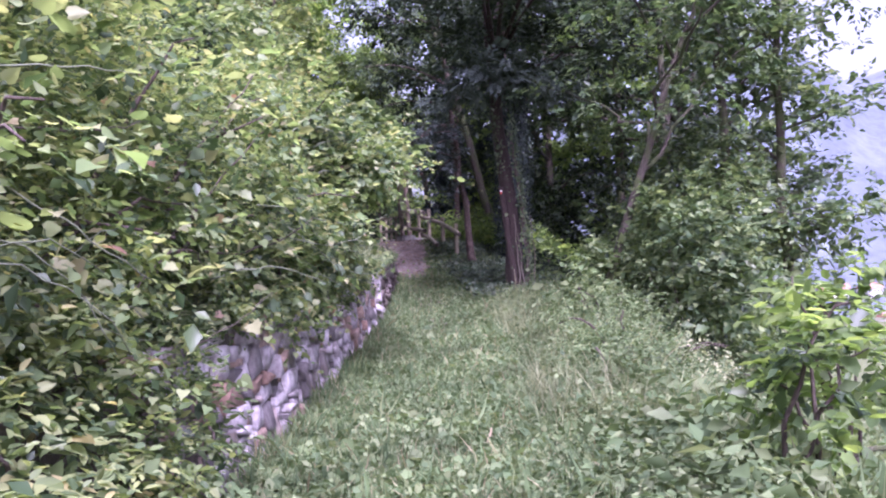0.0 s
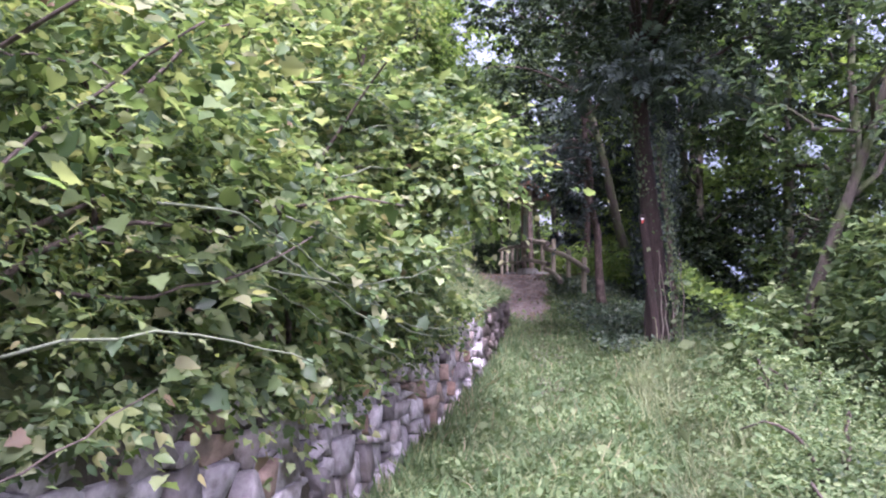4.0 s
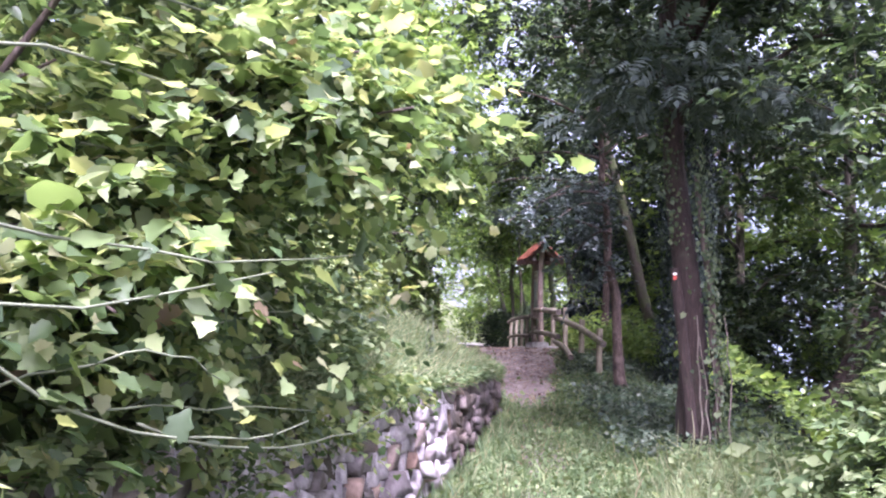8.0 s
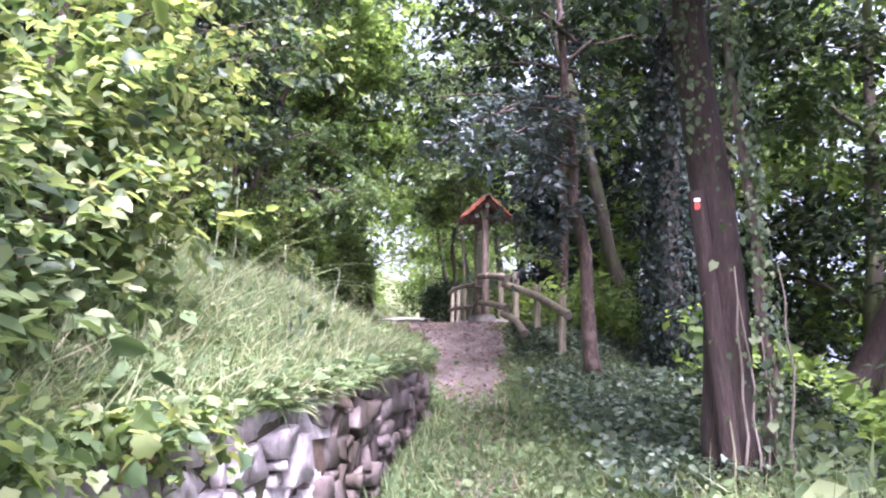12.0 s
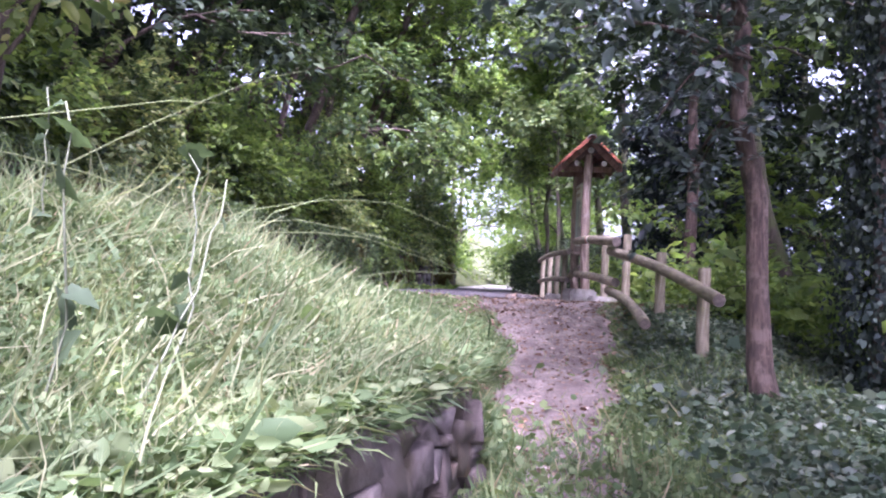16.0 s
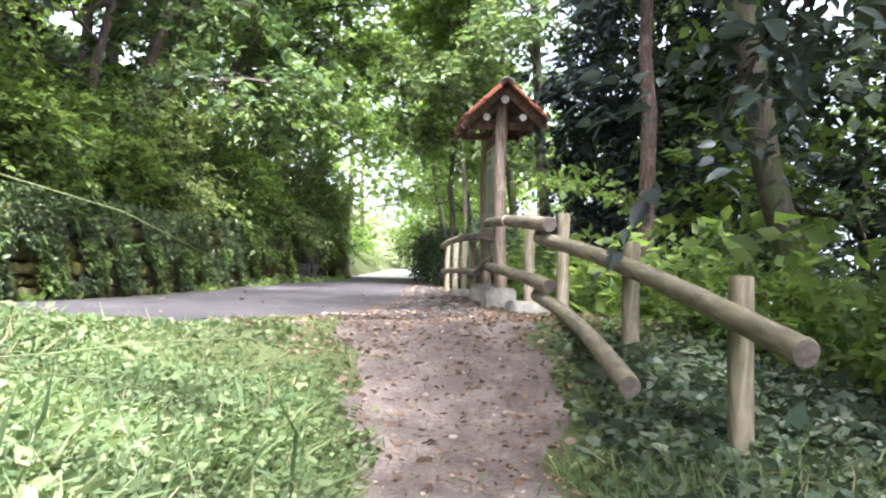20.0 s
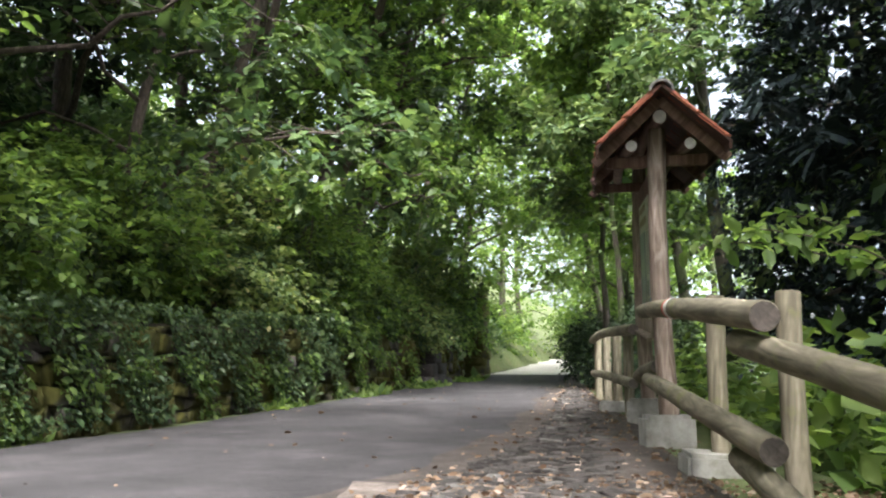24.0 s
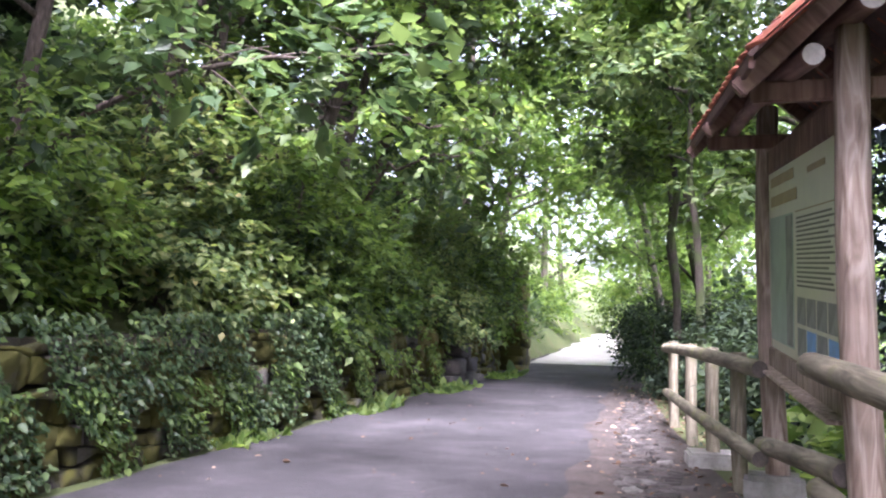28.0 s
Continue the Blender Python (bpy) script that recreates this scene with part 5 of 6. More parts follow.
shrub("hedge_shrub", (-1.45, 4.9, 0.35), (0.3, 0.8, 0.55), 2200, 0.055, OVAL, M_HERB, "dusty green undergrowth covering the start of the wall", 216, 12, 0.08, 3, group="hedge along the wall")
shrub("vine_curtain", (-1.75, 8.2, 1.5), (0.75, 2.2, 0.9), 2600, 0.08, HEART, M_VINE, "large heart-shaped climber leaves over the wall", 217, 9, 0.12, 4, "vine", "hedge along the wall", keep=out_wall)
for k, (cy, cz) in enumerate([(3.0, 1.7), (4.4, 1.9), (5.6, 2.1), (6.6, 2.4), (4.0, 1.2)]):
    shrub("bramble", (-1.6, cy, cz), (0.75, 0.9, 0.8), 900, 0.062, LOBED if k % 2 else HEART, M_VINE, "bramble with large dusty green leaves in the hedge", 230 + k, 7, 0.16, 4, "shrub", "hedge along the wall", keep=out_wall, lumps=0.6, root=(-2.0, cy))
# vines that trail down over the wall's edge
trail = thing("trailing_vine", (-1.5, 9.5, 1.2), "leafy vine and bramble trails hanging down the drystone wall", "vine", "hedge along the wall")
rt = np.random.default_rng(240)
trail_low = lambda y: np.interp(y, [5.6, 6.6, 8.0, 9.5, 11.6, 12.8, 14.2], [0.0, 0.06, 0.28, 0.34, 0.34, 0.12, 0.04])
for k, (shp, mt, sz, n) in enumerate([(LOBED, M_VINE, 0.058, 120), (HEART, M_HEDGE, 0.055, 110), (OVATE, M_MID, 0.055, 150)]):
    Y = rt.uniform(5.6, 13.6, n)
    drop = rt.random(n) ** 0.8 * trail_low(Y) * (0.7 + 0.35 * np.sin(Y * 4.3 + k) + 0.25 * np.sin(Y * 9.1))
    Z = wall_top(Y) + 0.12 - drop * 1.25
    C = np.stack([-1.45 + lie(Y) + 0.03 + 0.1 * rt.random(n), Y, Z], 1)
    d = unit(np.stack([0.35 + 0 * Y, rt.normal(0, 0.5, n), -0.6 + 0.3 * rt.standard_normal(n)], 1))
    np_part("trailing_leaves", sprays(C, d, 8, 0.16, sz, shp, rt, 0.5), mt, trail)
# bare and arching stems that stand out of the hedge
def shoots(owner, items, mat, r=0.007, leaf=None, seed=5):
    rng = np.random.default_rng(seed)
    for a, b, sag in items:
        p = curve_pts(a, b, sag, 10, rng, 0.008)
        p[:, 0] += drift(p[:, 1])
        np_part("shoot", tube(p, np.linspace(r, r * 0.45, 10), 5), mat, owner, "", True)
        if leaf:
            k = rng.integers(4, 9)
            q = p[rng.integers(2, 10, k)]
            for i in range(k):
                np_part("leaf", leaves(q[i:i + 1], rng.standard_normal((1, 3)), rng.standard_normal((1, 3)) + np.array([0, 0, 1.5]), [leaf * math.exp(rng.normal(0, 0.4))], LOBED), M_IVYL, owner)


for k, (c, r3, n) in enumerate([((-1.0, 9.9, 2.55), (0.68, 0.7, 0.36), 3200), ((-1.2, 9.5, 2.0), (0.42, 0.7, 0.45), 1800)]):
    shrub("overhanging_vine", c, r3, n, 0.062, LOBED, M_VINE, "bright vine with lobed leaves reaching out over the path", 245 + k, 9, 0.14, 5, "vine", "hedge along the wall", root=(-2.1, c[1]), low=-1.0, lumps=0.7)
vine = thing("vine_shoots", (-1.5, 8.0, 1.2), "pale green arching vine shoots with young leaves", "vine")
shoots(vine, [((-1.2, 7.0, 1.6), (-0.72, 9.2, 1.78), (0, 0, -0.12)), ((-1.3, 7.4, 1.9), (-0.7, 9.9, 1.95), (0.05, 0, -0.15)), ((-1.25, 7.2, 1.7), (-0.95, 8.0, 1.25), (0.1, 0, -0.05)),
              ((-1.2, 8.4, 1.55), (-0.75, 9.6, 1.3), (0, 0, -0.14)), ((-1.15, 9.2, 1.3), (-0.7, 10.7, 1.32), (0, 0, -0.12)), ((-1.3, 8.2, 2.2), (-0.8, 10.3, 2.35), (0, 0, 0.12)),
              ((-1.3, 5.2, 1.3), (-0.85, 6.6, 1.2), (0, 0, 0.1)), ((-1.2, 6.0, 1.8), (-0.9, 7.3, 1.5), (0, 0, 0.1)),
              ((-1.3, 8.8, 2.6), (-0.75, 10.6, 2.55), (0, 0, 0.2)), ((-1.2, 7.6, 1.35), (-0.9, 9.0, 0.95), (0.06, 0, 0.0))], M_STEM, 0.0062, 0.05, 6)
rv = np.random.default_rng(61)
for k in range(14):
    a = np.array([rv.uniform(-1.45, -1.2), rv.uniform(6.2, 10.0), rv.uniform(1.25, 2.6)])
    b = a + np.array([rv.uniform(0.1, 0.42), rv.uniform(0.5, 1.3), rv.uniform(-0.35, 0.3)])
    shoots(vine, [(a, b, (rv.normal(0, 0.04), 0, rv.uniform(-0.15, 0.12)))], M_STEM, 0.005, 0.045, 62 + k)
dry = thing("bare_branches", (-1.4, 4.8, 1.4), "thin dark bare twigs reaching out of the hedge", "branch")
shoots(dry, [((-1.5, 4.8, 1.7), (-0.95, 5.1, 2.5), (0, 0, 0)), ((-1.5, 5.2, 1.6), (-1.0, 5.9, 2.4), (0, 0, 0)), ((-1.6, 6.0, 1.5), (-1.0, 7.0, 1.75), (0, 0, -0.1))], M_BARK, 0.009, None, 7)
for k in range(16):
    a = np.array([rv.uniform(-1.6, -1.35), rv.uniform(2.4, 6.4), rv.uniform(0.9, 2.2)])
    b = a + np.array([rv.uniform(0.15, 0.4), rv.uniform(0.2, 0.9), rv.uniform(-0.5, 0.35)])
    shoots(dry, [(a, b, (0.03, 0, rv.uniform(-0.05, 0.2)))], M_STEM if k % 3 else M_BARK, 0.005, None, 130 + k)
weeds = thing("tall_weeds", (-2.1, 14.6, 1.5), "tall leafy weeds standing on the grassy bank", "weeds")
for k in range(16):
    a = np.array([rv.uniform(-2.7, -1.6), rv.uniform(12.6, 17.0), 0])
    a[2] = float(height(a[0], a[1])) - 0.02
    shoots(weeds, [(a, a + np.array([rv.normal(0, 0.12), rv.normal(0, 0.12), rv.uniform(0.5, 1.05)]), (0.03, 0, 0))], M_STEM, 0.0045, 0.06, 90 + k)
straw = thing("arching_grass", (-2.2, 17.0, 1.7), "long arching grass stalks leaning from the bank", "grass")
shoots(straw, [((-2.3, 16.6, 1.9), (-1.2, 18.6, 2.1), (0, 0, 0.22)), ((-2.4, 17.2, 2.0), (-1.3, 20.2, 2.05), (0, 0, 0.25)), ((-2.6, 18.0, 2.1), (-1.5, 20.6, 2.4), (0, 0, 0.3)), ((-2.2, 15.5, 1.7), (-1.6, 16.8, 2.5), (0, 0, 0.15)),
               ((-2.1, 15.0, 1.6), (-1.5, 16.6, 2.1), (0, 0, 0.3)), ((-2.5, 16.5, 1.9), (-1.7, 17.8, 2.9), (0, 0, 0.1)), ((-2.2, 19.0, 2.0), (-1.1, 21.6, 2.05), (0, 0, 0.15)), ((-2.5, 14.8, 1.7), (-2.2, 16.0, 2.9), (0, 0, 0.05))], M_PALE, 0.0026, None, 8)

# plants on the valley side near the start
shrub("sapling", (2.3, 5.2, 0.35), (0.45, 0.5, 0.75), 420, 0.11, OVAL, M_LIME, "young light green sapling on the slope", 301, 8, 0.08, 5, "sapling", low=-0.4)
shrub("sapling", (3.0, 6.6, 0.3), (0.6, 0.6, 0.9), 600, 0.11, OVAL, M_LIME, "young light green sapling on the slope", 302, 8, 0.09, 6, "sapling", low=-0.4)
shrub("sapling", (3.6, 5.2, 0.5), (0.5, 0.6, 0.8), 420, 0.1, OVAL, M_LIME, "young light green sapling on the slope", 303, 8, 0.09, 5, "sapling", low=-0.4)
bough = thing("fallen_bough", (2.0, 4.4, -0.2), "dark arched bare branch lying in the grass", "branch")
shoots(bough, [((1.9, 4.7, -0.3), (2.85, 4.75, -0.05), (0, 0, 0.3)), ((2.5, 4.74, 0.12), (2.8, 4.7, 0.35), (0, 0, 0.03))], M_MOSSBARK, 0.024, None, 9)
for k, (cx, cy, cz, rx, ry, rz, n, mt, lb) in enumerate([
        (1.75, 9.0, 0.12, 0.7, 1.3, 0.5, 9500, M_HERB, "low bramble bush on the path's edge"), (2.0, 11.6, 0.3, 0.8, 1.3, 0.65, 9500, M_HERB, "low bramble bush on the path's edge"),
        (2.6, 13.6, 0.6, 0.9, 1.2, 1.0, 4200, M_HERB, "green bush on the slope"), (3.6, 12.5, 0.8, 1.1, 1.7, 1.9, 6000, M_MID, "green bush on the slope"),
        (4.0, 16.2, 1.2, 1.2, 1.4, 2.0, 5500, M_BROAD, "shaded bush under the trees"), (4.6, 15.0, 1.2, 1.4, 1.6, 2.4, 6500, M_MID, "green bush on the slope"),
        (2.3, 19.3, 0.75, 0.7, 1.0, 0.6, 2600, M_SHADED, "shaded bush under the trees"), (5.2, 19.8, 1.2, 1.3, 1.5, 2.2, 5000, M_SHADED, "green bush on the slope"),
        (2.4, 9.6, -0.15, 0.8, 1.5, 0.6, 4500, M_PALE, "low bramble bush on the path's edge")]):
    shrub("bush", (cx, cy, cz), (rx, ry, rz), n, 0.04 if k in (0, 1, 8) else 0.11, DIAMOND if k not in (0, 1) else OVAL, mt, lb, 320 + k, 12, 0.14, 4, group="bushes on the slope")


# ---- trees ----
hh = lambda x, y: float(height(x, y))
big = tree("tree", (1.42, 16.9, hh(1.42, 16.9)), 9.5, 0.185, (-0.5, 0.35), "large red-brown trunk with ivy climbing up one side", 401, M_SHADED, M_DARKBARK, 0.13, OVAL, 10, 0.42, 3.0, 9, 24, 0.24, 0.35, bend=0.02, avoid=math.pi)
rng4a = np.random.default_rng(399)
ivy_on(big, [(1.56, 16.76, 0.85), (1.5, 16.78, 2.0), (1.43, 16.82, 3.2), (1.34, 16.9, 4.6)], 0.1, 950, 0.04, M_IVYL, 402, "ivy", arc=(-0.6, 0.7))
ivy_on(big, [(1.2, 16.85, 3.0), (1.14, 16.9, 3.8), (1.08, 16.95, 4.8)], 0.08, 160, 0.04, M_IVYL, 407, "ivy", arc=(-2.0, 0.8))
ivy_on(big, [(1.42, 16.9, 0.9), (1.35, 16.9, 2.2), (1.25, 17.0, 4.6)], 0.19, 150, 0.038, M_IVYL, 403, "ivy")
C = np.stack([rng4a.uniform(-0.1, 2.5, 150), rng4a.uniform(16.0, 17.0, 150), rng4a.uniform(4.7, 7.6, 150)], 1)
np_part("crown", sprays(C, unit(rng4a.standard_normal((150, 3)) * np.array([1, 1, 0.15])), 22, 0.5, 0.11, OVAL, rng4a), M_SHADED, big, "dense leaves about the trunk with shade in their colour")
np_part("climbing_stem", tube(curve_pts((1.6, 16.74, hh(1.6, 16.74) - 0.1), (1.4, 16.85, 3.9), (0.03, -0.02, 0), 12, np.random.default_rng(3), 0.015), np.linspace(0.055, 0.03, 12), 9, True, np.random.default_rng(4), 0.1), M_BARK, big, "", True)
for k in range(6):
    x0 = 1.3 + 0.075 * k
    np_part("climbing_stem", tube(curve_pts((x0, 16.7 - 0.03 * (k % 3), hh(x0, 16.7) - 0.05), (x0 - 0.06 + 0.05 * (k % 2), 16.73, 1.5 + 0.25 * (k * 3 % 4)), (0.02, -0.03, 0), 8, np.random.default_rng(30 + k), 0.014), np.linspace(0.013, 0.005, 8), 6), M_PALEBARK, big, "", True)
log_part("cut_stub", (1.33, 16.76, 0.35), (1.14, 16.84, 2.78), 0.075, big, M_DARKBARK, M_DARKBARK, 10, 404, 0.8)
rounded_box("red_blaze", (0.04, 0.012, 0.05), (1.135, 16.772, 2.665), M_RED, big, 0.005)
rounded_box("white_blaze", (0.045, 0.012, 0.03), (1.135, 16.774, 2.71), M_WHITE, big, 0.005)
# boughs added out of view to cast shade on the trunk
unseen_boughs = [curve_pts((1.2, 16.95, 5.2), e, (0, 0, 0.4), 8) for e in ((0.7, 13.2, 6.9), (2.6, 13.0, 7.1), (1.6, 12.7, 7.6), (3.0, 14.2, 6.8), (0.5, 14.4, 7.4))]
for c in unseen_boughs:
    np_part("limb", tube(c, np.linspace(0.05, 0.01, len(c)), 7), M_DARKBARK, big, "", True)
C = np.repeat(np.concatenate([c[3:] for c in unseen_boughs]), 11, 0)
C = C + rng4a.standard_normal(C.shape) * np.array([0.4, 0.4, 0.25])
np_part("crown", sprays(C, unit(rng4a.standard_normal(C.shape) * np.array([1, 1, 0.15])), 18, 0.5, 0.11, OVAL, rng4a), M_SHADED, big, "dense leaves about the trunk with shade in their colour")
# elder-like sprays round the trunk
rng4 = np.random.default_rng(405)
for k in range(90):
    az = rng4.uniform(0, 2 * math.pi)
    q = np.array([1.3 + 1.5 * math.cos(az) * rng4.random() ** 0.6, 16.35 + 0.75 * math.sin(az) * rng4.random() ** 0.5, 0])
    q[2] = 4.72 - 0.28 * abs(q[0] - 1.2) + rng4.uniform(-0.12, 0.45)
    out = unit(np.array([[math.cos(az), 0.6 * math.sin(az) - 0.3, 0.05]]))
    for _ in range(3):
        np_part("feathered_leaf", foliage(q[None] + rng4.standard_normal((1, 3)) * 0.1, out, 0.27, PINNATE, rng4, 0.1, 0.25), M_ELDER, big)

thin_t = tree("tree", (0.7, 21.25, hh(0.7, 21.25)), 8.0, 0.088, (-0.66, 0.1), "slender leaning tree with flaking reddish bark", 410, M_SHADED, M_REDBARK, 0.12, OVAL, 9, 0.5, 2.6, 8, 24, 0.24, 0.3, bend=0.06)
moss_t = tree("tree", (3.95, 23.4, hh(3.95, 23.4)), 8.5, 0.21, (5.0, 0.3), "mossy dark tree leaning towards the valley", 411, M_BROAD, M_DARKBARK, 0.12, OVAL, 8, 0.35, 2.6, 8, 22, 0.22, 0.4)
ivy_t = tree("tree", (1.75, 22.0, hh(1.75, 22.0)), 8.5, 0.17, (0.3, 0.2), "trunk wholly wrapped in dark glossy ivy", 412, M_SHADED, M_BARK, 0.12, OVAL, 8, 0.45, 2.4, 8, 22, 0.22, 0.3, avoid=math.pi)
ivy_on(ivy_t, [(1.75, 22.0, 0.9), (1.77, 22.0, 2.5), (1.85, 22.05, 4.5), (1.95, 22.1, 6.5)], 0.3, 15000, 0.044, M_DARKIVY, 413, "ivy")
twin = tree("tree", (0.55, 28.1, hh(0.55, 28.1)), 9.5, 0.11, (0.3, 0.2), "slim grey trunk on the slope behind the fence", 414, M_BROAD, M_REDBARK, 0.13, OVAL, 11, 0.55, 3.4, 10, 26, 0.26, 0.3)
for k, (x, y, lx) in enumerate([(-3.5, 16.2, 0.1), (-3.15, 15.6, 0.5), (-3.8, 18.4, 0.2)]):
    tree("hazel_tree", (x, y, hh(x, y)), 6.0, 0.05, (lx, 0.3), "slim pale-stemmed young hazel on the bank above the wall", 417 + k, M_HEDGE, M_BARK, 0.11, OVAL, 8, 0.3, 1.2, 7, 18, 0.2, 0.5, group="young hazels on the bank")
fork = tree("tree", (2.07, 13.2, hh(2.07, 13.2)), 8.0, 0.075, (3.2, 0.4), "open many-limbed tree leaning over the slope", 416, M_BROAD, M_MOSSBARK, 0.11, OVAL, 13, 0.3, 2.4, 8, 24, 0.24, 0.9, limb_r=0.6)
shrub("hazel_bush", (-3.3, 17.2, 3.9), (0.8, 0.9, 0.9), 2200, 0.09, OVAL, M_HEDGE, "light green hazel bush on the bank above the wall", 421, 11, 0.14, 5, group="young hazels on the bank", low=-1.0)
# boughs of the slender tree hanging over the path
boughs = [curve_pts((0.5, 21.3, 3.9), (-0.9, 20.6, 4.0), (0, 0, 0.2), 7), curve_pts((0.5, 21.3, 4.2), (-0.5, 22.4, 4.5), (0, 0, 0.2), 6), curve_pts((0.5, 21.3, 4.6), (-1.6, 21.4, 4.9), (0, 0, 0.2), 8), curve_pts((0.5, 21.3, 5.2), (-1.9, 23.4, 5.6), (0, 0, 0.3), 9), curve_pts((0.5, 21.3, 5.6), (-1.6, 19.6, 6.0), (0, 0, 0.3), 9), curve_pts((0.5, 21.3, 4.9), (0.2, 24.6, 5.2), (0, 0, 0.3), 9)]
for c in boughs:
    np_part("limb", tube(c, np.linspace(0.028, 0.006, len(c)), 6), M_REDBARK, thin_t, "", True)
C = np.concatenate([c[2:] for c in boughs])
sway4 = lambda n: unit(rng4.standard_normal((n, 3)) * np.array([1, 1, 0.25]) + np.array([-0.3, -0.2, -0.25]))
C = np.repeat(C, 5, 0) + rng4.standard_normal((5 * len(C), 3)) * np.array([0.28, 0.28, 0.18])
np_part("crown", sprays(C, sway4(len(C)), 15, 0.42, 0.09, OVATE, rng4), M_SHADED, thin_t, "drooping leaves with shade in their colour")
low_boughs = [curve_pts((0.45, 21.2, 4.6), (-1.15, 19.5, 3.8), (0, 0, 0.25), 10), curve_pts((0.45, 21.2, 4.4), (-0.45, 19.3, 3.72), (0, 0, 0.2), 9), curve_pts((0.45, 21.2, 4.8), (-0.9, 20.0, 3.95), (0, 0, 0.25), 9),
              curve_pts((0.5, 21.2, 3.95), (-0.2, 20.9, 3.4), (0, 0, 0.2), 7), curve_pts((0.5, 21.2, 3.6), (0.0, 21.6, 2.95), (0, 0, 0.15), 6), curve_pts((0.5, 21.2, 3.5), (0.12, 21.4, 3.1), (0, 0, 0.12), 5),
              curve_pts((0.45, 21.2, 4.5), (-0.9, 23.0, 4.35), (0, 0, 0.25), 9), curve_pts((0.45, 21.2, 4.7), (-1.7, 23.2, 4.6), (0, 0, 0.3), 10), curve_pts((0.45, 21.2, 4.3), (-0.2, 23.4, 4.2), (0, 0, 0.2), 8)]
for c in low_boughs:
    np_part("limb", tube(c, np.linspace(0.022, 0.005, len(c)), 6), M_REDBARK, thin_t, "", True)
C = np.concatenate([c[1:] for c in low_boughs])
C = np.repeat(C, 4, 0) + rng4.standard_normal((4 * len(C), 3)) * np.array([0.16, 0.16, 0.12])
np_part("crown", sprays(C, sway4(len(C)), 14, 0.38, 0.085, OVATE, rng4), M_GLOSS, thin_t, "glossy leaves hanging low beside the trunk")
